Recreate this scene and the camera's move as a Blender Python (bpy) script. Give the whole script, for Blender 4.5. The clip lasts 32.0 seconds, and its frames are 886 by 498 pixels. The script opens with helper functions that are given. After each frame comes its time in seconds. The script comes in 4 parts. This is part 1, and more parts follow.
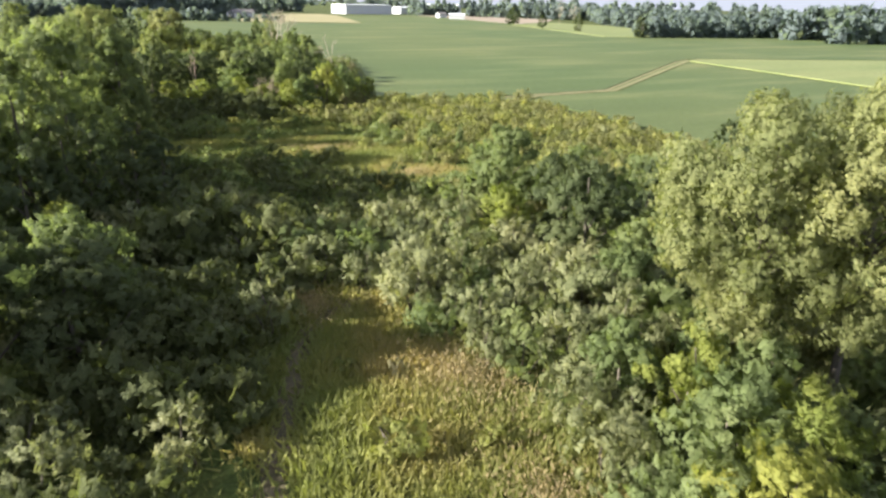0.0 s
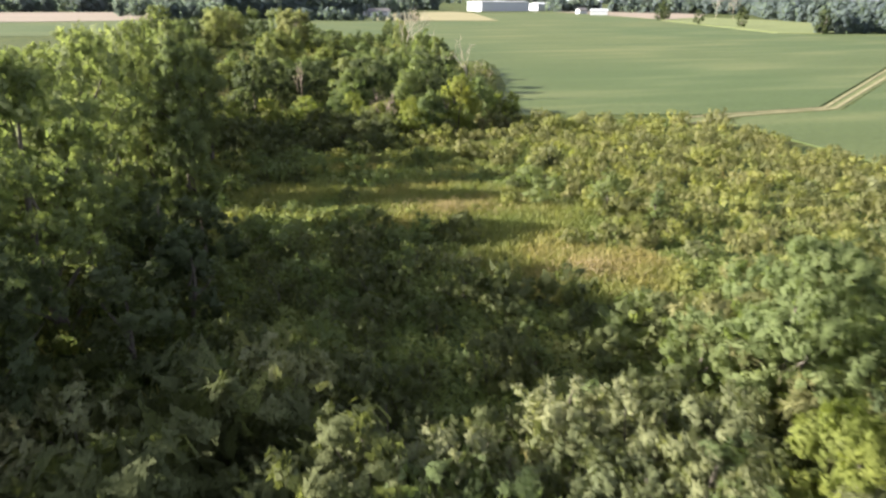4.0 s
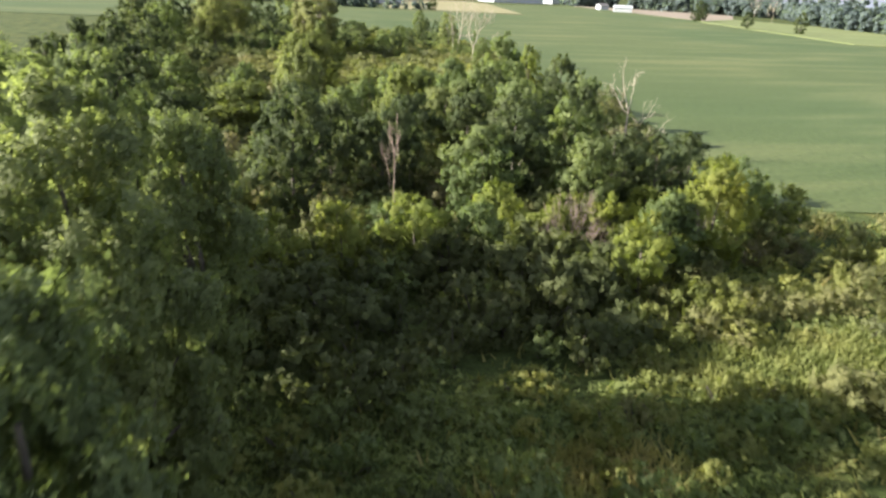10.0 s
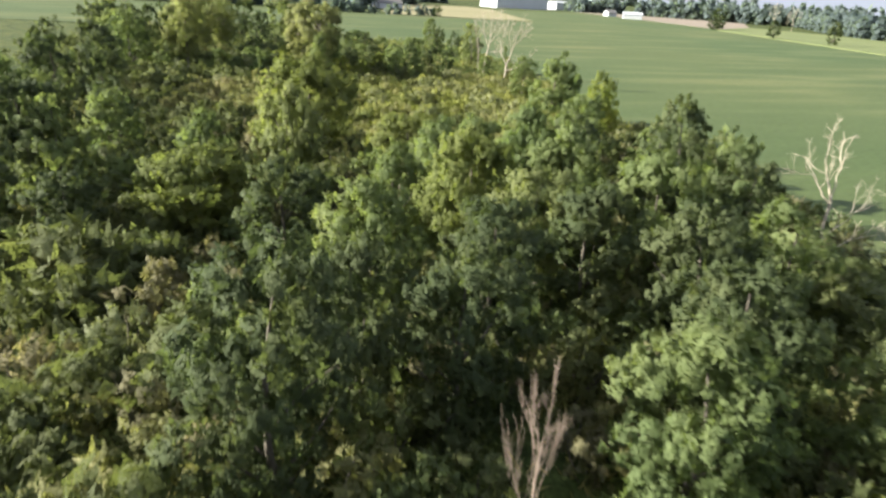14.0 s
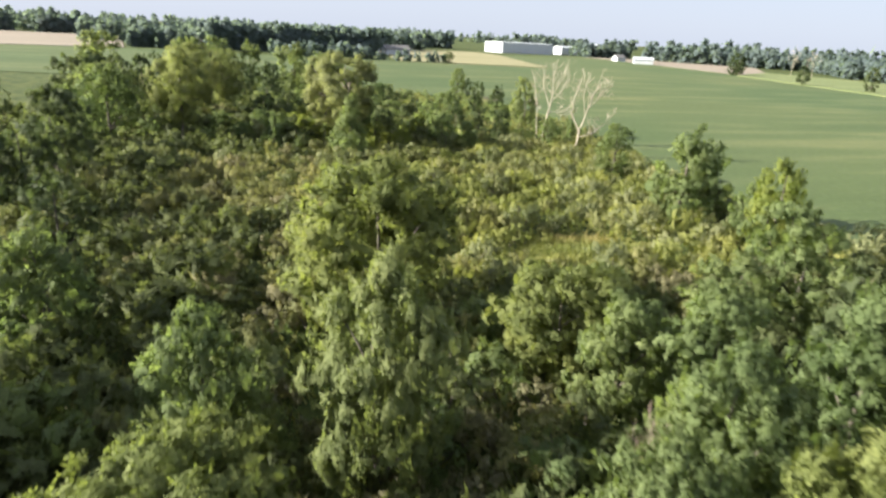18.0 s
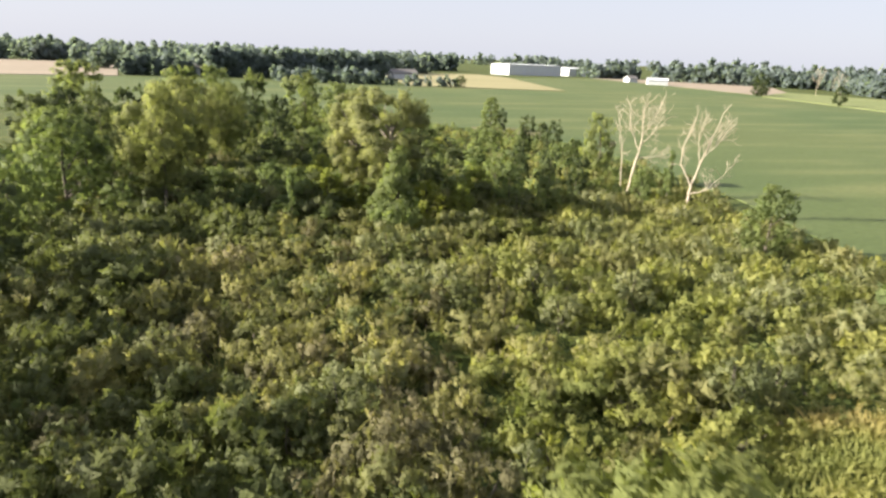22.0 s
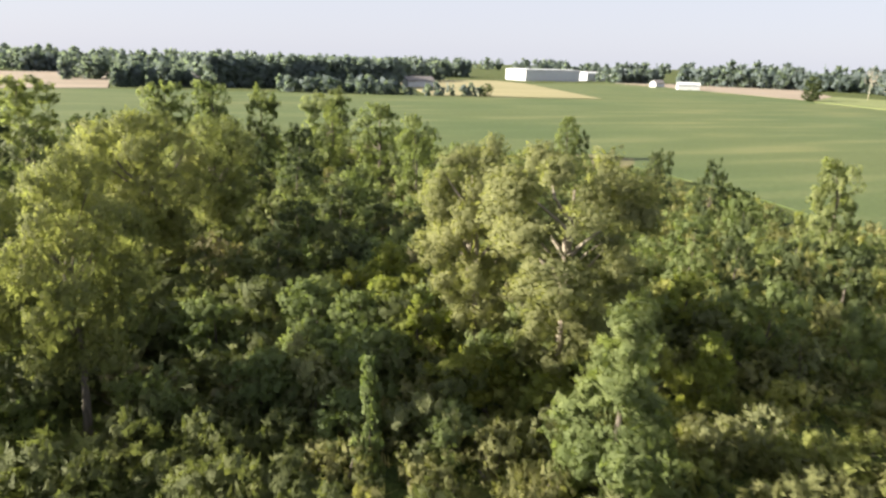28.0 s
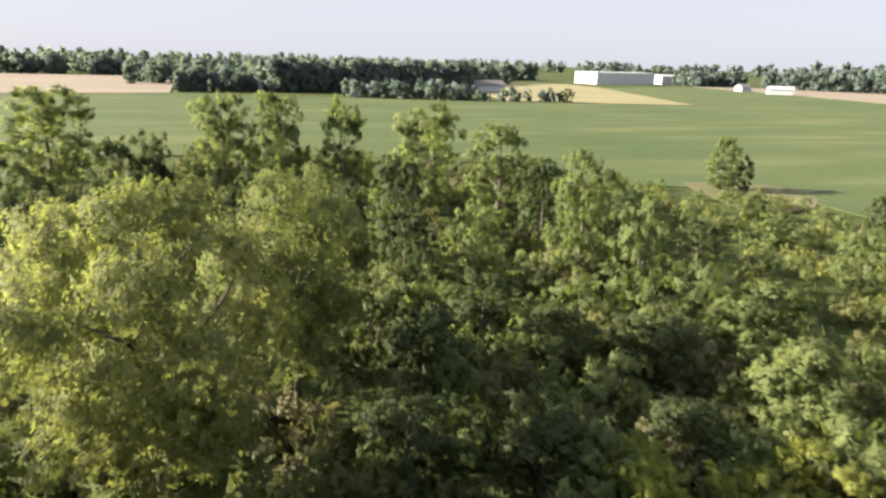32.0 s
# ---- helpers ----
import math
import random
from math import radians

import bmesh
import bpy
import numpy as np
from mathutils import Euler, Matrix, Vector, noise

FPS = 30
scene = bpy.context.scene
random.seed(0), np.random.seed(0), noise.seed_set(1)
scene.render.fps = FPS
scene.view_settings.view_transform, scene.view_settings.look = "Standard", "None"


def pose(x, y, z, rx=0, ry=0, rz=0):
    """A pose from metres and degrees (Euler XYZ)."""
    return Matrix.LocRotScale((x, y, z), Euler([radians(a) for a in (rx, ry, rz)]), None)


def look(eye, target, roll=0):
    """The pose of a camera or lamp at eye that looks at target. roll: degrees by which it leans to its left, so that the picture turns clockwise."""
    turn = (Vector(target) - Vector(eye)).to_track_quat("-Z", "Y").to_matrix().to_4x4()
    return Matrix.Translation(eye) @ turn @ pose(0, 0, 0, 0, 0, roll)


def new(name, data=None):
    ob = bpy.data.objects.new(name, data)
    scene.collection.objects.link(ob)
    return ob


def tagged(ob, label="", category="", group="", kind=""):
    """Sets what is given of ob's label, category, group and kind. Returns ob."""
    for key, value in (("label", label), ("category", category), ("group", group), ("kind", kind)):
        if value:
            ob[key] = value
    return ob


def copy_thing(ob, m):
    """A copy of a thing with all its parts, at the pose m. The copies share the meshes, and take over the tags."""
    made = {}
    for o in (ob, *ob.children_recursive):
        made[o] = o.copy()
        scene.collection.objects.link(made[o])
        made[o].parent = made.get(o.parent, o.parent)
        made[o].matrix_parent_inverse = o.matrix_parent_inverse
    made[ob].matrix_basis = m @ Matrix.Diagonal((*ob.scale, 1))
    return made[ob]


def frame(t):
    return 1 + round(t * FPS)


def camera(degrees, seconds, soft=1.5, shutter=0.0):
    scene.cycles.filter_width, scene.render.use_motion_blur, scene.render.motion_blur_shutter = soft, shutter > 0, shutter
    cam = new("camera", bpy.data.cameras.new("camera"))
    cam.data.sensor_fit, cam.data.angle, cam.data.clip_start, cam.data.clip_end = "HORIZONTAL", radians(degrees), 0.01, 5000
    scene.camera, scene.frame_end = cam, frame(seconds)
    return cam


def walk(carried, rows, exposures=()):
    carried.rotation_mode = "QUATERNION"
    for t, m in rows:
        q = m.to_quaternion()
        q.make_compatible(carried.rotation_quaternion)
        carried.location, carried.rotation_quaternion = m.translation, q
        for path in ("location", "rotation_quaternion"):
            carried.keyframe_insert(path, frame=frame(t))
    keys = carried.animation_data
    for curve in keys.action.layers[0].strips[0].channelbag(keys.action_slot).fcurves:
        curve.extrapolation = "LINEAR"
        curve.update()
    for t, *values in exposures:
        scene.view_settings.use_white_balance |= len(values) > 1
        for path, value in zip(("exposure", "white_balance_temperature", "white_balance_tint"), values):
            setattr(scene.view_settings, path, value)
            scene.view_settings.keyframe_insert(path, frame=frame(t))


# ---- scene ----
cam = camera(70.0, 32.0, soft=2.5, shutter=0.5)
METRES, EYE, TILT, LEAN, TURN = 200.0, 15.5, -16.45, -5.0, -26.0
ROWS = [
    (0.0, 0.0, 0.0, 0.0, -0.34, -4.99, 3.91),
    (0.5, -0.0004, 0.0113, 0.0032, -0.2, -4.84, 4.09),
    (1.0, -0.0011, 0.0237, 0.0067, -0.09, -4.78, 4.24),
    (1.5, -0.0021, 0.0361, 0.0102, 0.13, -4.74, 4.4),
    (2.0, -0.0037, 0.0502, 0.0141, 1.34, -4.7, 4.17),
    (2.5, -0.0058, 0.065, 0.0183, 3.16, -4.67, 3.74),
    (3.0, -0.0089, 0.0802, 0.0228, 6.18, -4.57, 2.92),
    (3.5, -0.0126, 0.0957, 0.0275, 9.09, -4.55, 2.18),
    (5.5, -0.0406, 0.1565, 0.0472, 12.29, -5.13, 1.04),
    (6.0, -0.0503, 0.172, 0.0523, 12.39, -5.29, 0.82),
    (6.5, -0.0606, 0.1875, 0.0576, 12.16, -5.45, 0.64),
    (7.0, -0.0715, 0.2029, 0.063, 12.1, -5.58, 0.42),
    (7.5, -0.0824, 0.218, 0.0683, 11.57, -5.68, 0.23),
    (8.0, -0.0934, 0.2328, 0.0737, 11.37, -5.73, -0.06),
    (8.5, -0.1037, 0.2473, 0.079, 11.11, -5.75, -0.3),
    (9.0, -0.1127, 0.2615, 0.0844, 10.58, -5.76, -0.4),
    (9.5, -0.1199, 0.2756, 0.0895, 10.13, -5.74, -0.5),
    (10.0, -0.1258, 0.2894, 0.0944, 9.83, -5.69, -0.58),
    (10.5, -0.1309, 0.3034, 0.099, 9.61, -5.64, -0.73),
    (11.0, -0.1356, 0.3174, 0.1035, 9.54, -5.57, -0.79),
    (11.5, -0.1403, 0.3319, 0.1079, 9.49, -5.49, -0.82),
    (12.0, -0.1454, 0.3467, 0.1124, 9.46, -5.45, -0.83),
    (12.5, -0.1511, 0.3616, 0.1171, 9.47, -5.42, -0.8),
    (13.0, -0.1576, 0.3763, 0.1218, 9.44, -5.4, -0.84),
    (13.5, -0.1645, 0.3909, 0.1267, 9.44, -5.38, -0.8),
    (14.0, -0.1718, 0.4056, 0.1317, 9.42, -5.33, -0.83),
    (14.5, -0.1793, 0.42, 0.1366, 9.39, -5.26, -0.85),
    (16.5, -0.2092, 0.473, 0.1555, 9.24, -4.96, -0.86),
    (17.0, -0.2166, 0.4856, 0.16, 9.21, -4.42, -0.81),
    (17.5, -0.2239, 0.4981, 0.1643, 9.2, -3.52, -0.7),
    (18.0, -0.231, 0.5105, 0.1686, 9.17, -1.76, -0.59),
    (18.5, -0.238, 0.5228, 0.1729, 9.16, -0.41, -0.49),
    (19.0, -0.2448, 0.5352, 0.1774, 9.15, -0.32, -0.36),
    (19.5, -0.2514, 0.5475, 0.1819, 9.15, -0.23, -0.29),
    (20.0, -0.2578, 0.5597, 0.1863, 9.17, -0.16, -0.19),
    (20.5, -0.264, 0.5719, 0.1907, 9.18, -0.11, -0.12),
    (21.0, -0.2703, 0.5842, 0.1951, 9.18, -0.05, -0.02),
    (21.5, -0.2765, 0.5965, 0.1995, 9.18, 0.0, 0.06),
    (22.0, -0.2828, 0.6088, 0.2038, 9.19, 0.05, 0.13),
    (22.5, -0.2891, 0.6213, 0.2082, 9.2, 0.11, 0.21),
    (23.0, -0.2954, 0.6337, 0.2126, 9.2, 0.17, 0.28),
    (23.5, -0.3016, 0.646, 0.217, 9.23, 0.19, 0.33),
    (24.0, -0.308, 0.6582, 0.2213, 9.21, 0.25, 0.36),
    (24.5, -0.3142, 0.6704, 0.2256, 9.23, 0.25, 0.46),
    (25.0, -0.3204, 0.6824, 0.2298, 9.22, 0.29, 0.5),
    (25.5, -0.3266, 0.6945, 0.234, 9.24, 0.3, 0.52),
    (27.5, -0.3514, 0.7428, 0.2506, 9.45, 0.43, 0.66),
    (28.0, -0.3579, 0.7553, 0.2549, 9.52, 0.46, 0.7),
    (28.5, -0.3646, 0.7677, 0.2592, 9.89, 0.49, 0.58),
    (29.0, -0.3713, 0.7802, 0.2635, 10.67, 0.54, 0.37),
    (29.5, -0.3784, 0.7928, 0.2678, 11.63, 0.57, 0.09),
    (30.0, -0.3856, 0.8051, 0.2722, 12.58, 0.59, -0.18),
    (30.5, -0.3932, 0.8172, 0.2765, 13.29, 0.61, -0.43),
    (31.0, -0.401, 0.8291, 0.2808, 13.73, 0.62, -0.55),
    (31.5, -0.4089, 0.8409, 0.285, 14.06, 0.64, -0.59),
    (32.0, -0.4169, 0.8525, 0.2894, 14.27, 0.67, -0.61),
]
EXPOSURES = [(0.0, 2.02, 5750, 12.5), (2.0, 2.04, 5750, 14), (7.0, 1.97, 5800, 16), (12.0, 1.9, 5650, 9.5), (14.0, 1.9, 5700, 10), (17.5, 1.92, 5700, 9.5), (20.0, 1.94, 5950, 11.5), (24.0, 1.95, 6150, 13), (32.0, 1.94, 6150, 13)]
walk(cam, [(t, pose(0, 0, EYE, TILT, LEAN, TURN) @ pose(METRES * x, METRES * y, METRES * z, 90 + pitch, roll, yaw)) for t, x, y, z, yaw, pitch, roll in ROWS], exposures=EXPOSURES)

# ---- light: a low hazy summer sun from the left, a pale sky ----
SUN_FROM = Vector((-0.982, 0.191, 0.44)).normalized()
world = bpy.data.worlds.new("sky")
scene.world = world
world.use_nodes = True
wn = world.node_tree.nodes
sky = wn.new("ShaderNodeTexSky")
sky.sky_type, sky.sun_disc = "NISHITA", False
sky.sun_elevation = math.asin(SUN_FROM.z)
sky.sun_rotation = math.atan2(SUN_FROM.x, SUN_FROM.y) % (2 * math.pi)
sky.air_density, sky.dust_density, sky.ozone_density, sky.altitude = 1.0, 1.5, 1.0, 200
veil = wn.new("ShaderNodeMixRGB")  # thin high haze that whitens the whole sky
veil.inputs[0].default_value, veil.inputs[2].default_value = 0.9, (3.28, 3.29, 3.44, 1)
world.node_tree.links.new(sky.outputs[0], veil.inputs[1])
wn["Background"].inputs[1].default_value = 0.062
world.node_tree.links.new(veil.outputs[0], wn["Background"].inputs[0])
sun = new("sun", bpy.data.lights.new("sun", "SUN"))
sun.data.energy, sun.data.angle, sun.data.color = 5.0, radians(0.7), (1.0, 0.88, 0.66)
sun.matrix_world = look(SUN_FROM * 100, (0, 0, 0))


# ---- materials ----
def mat(name):
    m = bpy.data.materials.new(name)
    m.use_nodes = True
    nt = m.node_tree
    nt.nodes.clear()
    out = nt.nodes.new("ShaderNodeOutputMaterial")
    return m, nt, out


def node(nt, kind, **inputs):
    n = nt.nodes.new(kind)
    for k, v in inputs.items():
        k = k.replace("_", " ")
        if hasattr(v, "is_linked"):
            nt.links.new(v, n.inputs[k])
        else:
            n.inputs[k].default_value = v
    return n


def ramp(nt, fac, stops):
    n = nt.nodes.new("ShaderNodeValToRGB")
    nt.links.new(fac, n.inputs[0])
    e = n.color_ramp.elements
    while len(e) < len(stops):
        e.new(0.5)
    for el, (p, c) in zip(e, stops):
        el.position, el.color = p, (*c, 1)
    return n.outputs[0]


def world_noise(nt, scale, detail=3.0, stretch=None):
    geo = nt.nodes.new("ShaderNodeNewGeometry")
    vec = geo.outputs["Position"]
    if stretch:
        mp = nt.nodes.new("ShaderNodeMapping")
        mp.inputs["Scale"].default_value = stretch
        nt.links.new(vec, mp.inputs["Vector"])
        vec = mp.outputs[0]
    n = node(nt, "ShaderNodeTexNoise", Scale=scale, Detail=detail, Vector=vec)
    return n.outputs[0]


def mix(nt, fac, a, b, kind="MIX"):
    n = nt.nodes.new("ShaderNodeMixRGB")
    n.blend_type = kind
    for i, v in enumerate((fac, a, b)):
        if hasattr(v, "is_linked"):
            nt.links.new(v, n.inputs[i])
        else:
            n.inputs[i].default_value = v if i == 0 else (*v, 1)
    return n.outputs[0]


def leaf_material(name, dark, mid, light, patch=0.25, see=0.3, rough=0.65, gaps=0.46):
    """Foliage: leaf by leaf and plant by plant variation, some light through the leaf."""
    m, nt, out = mat(name)
    geo = nt.nodes.new("ShaderNodeNewGeometry")
    info = nt.nodes.new("ShaderNodeObjectInfo")
    c = ramp(nt, world_noise(nt, patch, 2.0), [(0.32, dark), (0.52, mid), (0.7, light)])
    own = ramp(nt, info.outputs["Random"], [(0.0, dark), (0.5, mid), (1.0, light)])
    c = mix(nt, 0.4, c, own)
    leaf = ramp(nt, geo.outputs["Random Per Island"], [(0.0, (0.84, 0.86, 0.85)), (0.6, (1.0, 1.0, 1.0)), (1.0, (1.16, 1.14, 1.12))])
    c = mix(nt, 1.0, c, leaf, "MULTIPLY")
    fine = world_noise(nt, 12.0, 3.0)
    c = mix(nt, 1.0, c, ramp(nt, fine, [(0.32, (0.8, 0.82, 0.8)), (0.52, (1.08, 1.08, 1.07)), (0.7, (1.3, 1.27, 1.22))]), "MULTIPLY")
    b = node(nt, "ShaderNodeBump", Height=fine, Strength=0.5, Distance=0.08)
    p = node(nt, "ShaderNodeBsdfPrincipled", Base_Color=c, Roughness=rough, Normal=b.outputs[0])
    p.inputs["Specular IOR Level"].default_value = 0.18
    t = node(nt, "ShaderNodeBsdfTranslucent", Color=mix(nt, 1.0, c, (1.4, 1.45, 0.8), "MULTIPLY"))
    mx = nt.nodes.new("ShaderNodeMixShader")
    mx.inputs[0].default_value = see
    nt.links.new(p.outputs[0], mx.inputs[1])
    nt.links.new(t.outputs[0], mx.inputs[2])
    if not gaps:
        nt.links.new(mx.outputs[0], out.inputs[0])
        return m
    # each spray is many small leaves with air between them
    cut = nt.nodes.new("ShaderNodeMath")
    cut.operation = "GREATER_THAN"
    cut.inputs[1].default_value = gaps
    nt.links.new(world_noise(nt, 17.0, 1.0), cut.inputs[0])
    air = nt.nodes.new("ShaderNodeBsdfTransparent")
    spray = nt.nodes.new("ShaderNodeMixShader")
    nt.links.new(cut.outputs[0], spray.inputs[0])
    nt.links.new(air.outputs[0], spray.inputs[1])
    nt.links.new(mx.outputs[0], spray.inputs[2])
    nt.links.new(spray.outputs[0], out.inputs[0])
    return m


def surface(name, stops, scale, rough=0.85, detail=4.0, stretch=None, fine=None, bump=0.0, bump_scale=4.0, big=None):
    m, nt, out = mat(name)
    c = ramp(nt, world_noise(nt, scale, detail, stretch), stops)
    if big:
        c = mix(nt, 1.0, c, ramp(nt, world_noise(nt, big[0], 2.0, big[3] if len(big) > 3 else None), [(0.35, big[1]), (0.65, big[2])]), "MULTIPLY")
    if fine:
        c = mix(nt, 1.0, c, ramp(nt, world_noise(nt, fine[0], 3.0), [(0.3, (fine[1],) * 3), (0.7, (fine[2],) * 3)]), "MULTIPLY")
    p = node(nt, "ShaderNodeBsdfPrincipled", Base_Color=c, Roughness=rough)
    p.inputs["Specular IOR Level"].default_value = 0.2
    if bump:
        b = node(nt, "ShaderNodeBump", Height=world_noise(nt, bump_scale, 4.0), Strength=bump, Distance=0.3)
        nt.links.new(b.outputs[0], p.inputs["Normal"])
    nt.links.new(p.outputs[0], out.inputs[0])
    return m


M_COTTON = leaf_material("cottonwood_leaves", (0.135, 0.17, 0.078), (0.188, 0.22, 0.1), (0.255, 0.275, 0.125), see=0.5)
M_ELM = leaf_material("pale_elm_leaves", (0.138, 0.157, 0.076), (0.19, 0.204, 0.098), (0.25, 0.256, 0.126), see=0.48)
M_ELMGREEN = leaf_material("elm_leaves", (0.142, 0.166, 0.074), (0.196, 0.216, 0.096), (0.262, 0.268, 0.12), see=0.5, gaps=0.48)
M_ASH = leaf_material("dark_leaves", (0.058, 0.078, 0.039), (0.084, 0.107, 0.05), (0.12, 0.138, 0.064), see=0.42)
M_MAPLE = leaf_material("green_leaves", (0.112, 0.152, 0.066), (0.162, 0.2, 0.086), (0.22, 0.248, 0.108), see=0.49)
M_BRIGHT = leaf_material("yellow_green_leaves", (0.14, 0.178, 0.048), (0.205, 0.232, 0.06), (0.285, 0.285, 0.076), see=0.48)
M_GOLD = leaf_material("yellow_shrub_leaves", (0.152, 0.176, 0.058), (0.216, 0.23, 0.076), (0.3, 0.296, 0.102), see=0.44)
M_LOCUST = leaf_material("locust_leaves", (0.12, 0.147, 0.054), (0.165, 0.19, 0.066), (0.222, 0.235, 0.085), see=0.48)
M_OLIVE = leaf_material("silvery_leaves", (0.135, 0.155, 0.077), (0.188, 0.203, 0.103), (0.262, 0.267, 0.145), see=0.4, rough=0.55)
M_BRUSH = leaf_material("brush_leaves", (0.132, 0.145, 0.064), (0.2, 0.2, 0.088), (0.286, 0.268, 0.128), see=0.44)
M_DOGWOOD = leaf_material("dogwood_leaves", (0.076, 0.092, 0.04), (0.108, 0.126, 0.054), (0.152, 0.164, 0.074), see=0.42)
M_BROWN = leaf_material("olive_brown_leaves", (0.12, 0.122, 0.068), (0.178, 0.166, 0.094), (0.25, 0.226, 0.135), see=0.4)
M_WILLOW = leaf_material("willow_leaves", (0.12, 0.148, 0.064), (0.172, 0.198, 0.084), (0.235, 0.25, 0.11), see=0.46)
# distance haze is painted in: pale blue-grey leaf colour for all far woods
M_HAZED = leaf_material("woodland_leaves", (0.146, 0.184, 0.203), (0.159, 0.197, 0.211), (0.176, 0.213, 0.221), patch=0.03, see=0.55, gaps=0)
M_BARK = surface("bark", [(0.3, (0.075, 0.066, 0.052)), (0.7, (0.17, 0.15, 0.125))], 3.0, 0.9, stretch=(3, 3, 0.6), bump=0.4, bump_scale=6)
M_PALEBARK = surface("pale_bark", [(0.3, (0.2, 0.175, 0.135)), (0.7, (0.36, 0.32, 0.26))], 3.0, 0.9, stretch=(3, 3, 0.6), bump=0.4, bump_scale=6)
M_DEADWOOD = surface("bleached_wood", [(0.3, (0.34, 0.29, 0.22)), (0.7, (0.54, 0.48, 0.39))], 2.0, 0.8, stretch=(3, 3, 0.5))
M_DEADTWIG = surface("grey_brown_twigs", [(0.3, (0.19, 0.145, 0.115)), (0.7, (0.31, 0.25, 0.205))], 2.0, 0.85)
M_GROUND = surface("undergrowth_ground", [(0.3, (0.03, 0.045, 0.012)), (0.5, (0.06, 0.08, 0.02)), (0.72, (0.11, 0.11, 0.03))], 0.35, 0.95, fine=(5.0, 0.6, 1.3), bump=0.6, bump_scale=2.5)
M_SOY = surface("soybean_canopy", [(0.25, (0.066, 0.091, 0.031)), (0.5, (0.079, 0.105, 0.037)), (0.66, (0.118, 0.136, 0.053))], 0.06, 0.75, stretch=(0.35, 1.6, 1), fine=(1.6, 0.85, 1.12), bump=0.35, bump_scale=1.4, big=(0.012, (0.86, 0.92, 0.9), (1.12, 1.05, 1.05)))
M_HAY = surface("light_green_field", [(0.3, (0.13, 0.162, 0.062)), (0.7, (0.182, 0.2, 0.084))], 0.05, 0.85, fine=(1.2, 0.85, 1.12), stretch=(0.4, 1.5, 1))
M_WHEAT = surface("ripe_grain_stubble", [(0.3, (0.21, 0.177, 0.138)), (0.7, (0.27, 0.227, 0.18))], 0.03, 0.9, fine=(0.8, 0.9, 1.08), stretch=(0.3, 1.5, 1))
M_STRAW = surface("pale_straw_field", [(0.3, (0.215, 0.2, 0.105)), (0.7, (0.275, 0.25, 0.14))], 0.03, 0.9, fine=(0.8, 0.9, 1.08), stretch=(0.3, 1.5, 1))
M_TRACK = surface("dry_grass_track", [(0.3, (0.09, 0.115, 0.04)), (0.7, (0.16, 0.17, 0.07))], 0.3, 0.9, fine=(3.0, 0.8, 1.15))
M_RUT = surface("dry_earth_rut", [(0.3, (0.19, 0.185, 0.095)), (0.7, (0.29, 0.265, 0.15))], 0.25, 0.95, fine=(3.0, 0.8, 1.15))
M_SOIL = surface("bare_earth", [(0.3, (0.07, 0.066, 0.036)), (0.7, (0.13, 0.105, 0.064))], 1.2, 0.95, fine=(6.0, 0.7, 1.2), bump=0.4, bump_scale=5)
M_MARGIN = surface("dry_field_margin", [(0.3, (0.105, 0.115, 0.048)), (0.7, (0.155, 0.135, 0.075))], 0.12, 0.9, fine=(2.0, 0.8, 1.15))
M_GRASS = leaf_material("meadow_grass", (0.12, 0.165, 0.055), (0.225, 0.225, 0.078), (0.36, 0.262, 0.125), patch=0.14, see=0.4, gaps=0)
M_SEED = leaf_material("dry_seed_heads", (0.2, 0.18, 0.09), (0.265, 0.22, 0.125), (0.33, 0.265, 0.165), patch=0.3, see=0.3, gaps=0)
M_WEED = leaf_material("weed_leaves", (0.12, 0.165, 0.058), (0.19, 0.22, 0.078), (0.29, 0.275, 0.11), patch=0.12, see=0.42)
M_WHITE = surface("white_metal_siding", [(0.3, (0.47, 0.49, 0.52)), (0.7, (0.54, 0.56, 0.59))], 0.4, 0.5, stretch=(4, 4, 0.2))
M_ROOF = surface("pale_metal_roof", [(0.3, (0.45, 0.47, 0.49)), (0.7, (0.54, 0.56, 0.58))], 0.3, 0.45)
M_DARKROOF = surface("grey_shingle_roof", [(0.3, (0.14, 0.13, 0.13)), (0.7, (0.24, 0.23, 0.22))], 0.8, 0.85)
M_DOOR = surface("grey_door", [(0.3, (0.48, 0.49, 0.5)), (0.7, (0.56, 0.57, 0.58))], 1.0, 0.6)


# ---- mesh tools ----
def mesh_from(name, verts, faces, material, normals=None):
    """A mesh out of arrays; normals: the soft shading normal of each vertex of a tuft."""
    verts, faces = np.asarray(verts, np.float32).reshape(-1, 3), np.asarray(faces, np.int32)
    me = bpy.data.meshes.new(name)
    k = faces.shape[1]
    me.vertices.add(len(verts))
    me.vertices.foreach_set("co", verts.ravel())
    me.loops.add(faces.size)
    me.loops.foreach_set("vertex_index", faces.ravel())
    me.polygons.add(len(faces))
    me.polygons.foreach_set("loop_start", np.arange(0, faces.size, k, dtype=np.int32))
    me.update(calc_edges=True)
    if normals is not None:
        me.shade_smooth()
        at = me.attributes.new("custom_normal", "FLOAT_VECTOR", "POINT")
        at.data.foreach_set("vector", np.asarray(normals, np.float32).ravel())
    me.materials.append(material)
    return me


def part(name, bm, material, parent, label=""):
    """Links a bmesh, or a finished mesh, as one object under a thing."""
    if isinstance(bm, bmesh.types.BMesh):
        me = bpy.data.meshes.new(name)
        bm.to_mesh(me)
        bm.free()
        me.materials.append(material)
    else:
        me = bm
    ob = new(name, me)
    ob.parent = parent
    return tagged(ob, label)


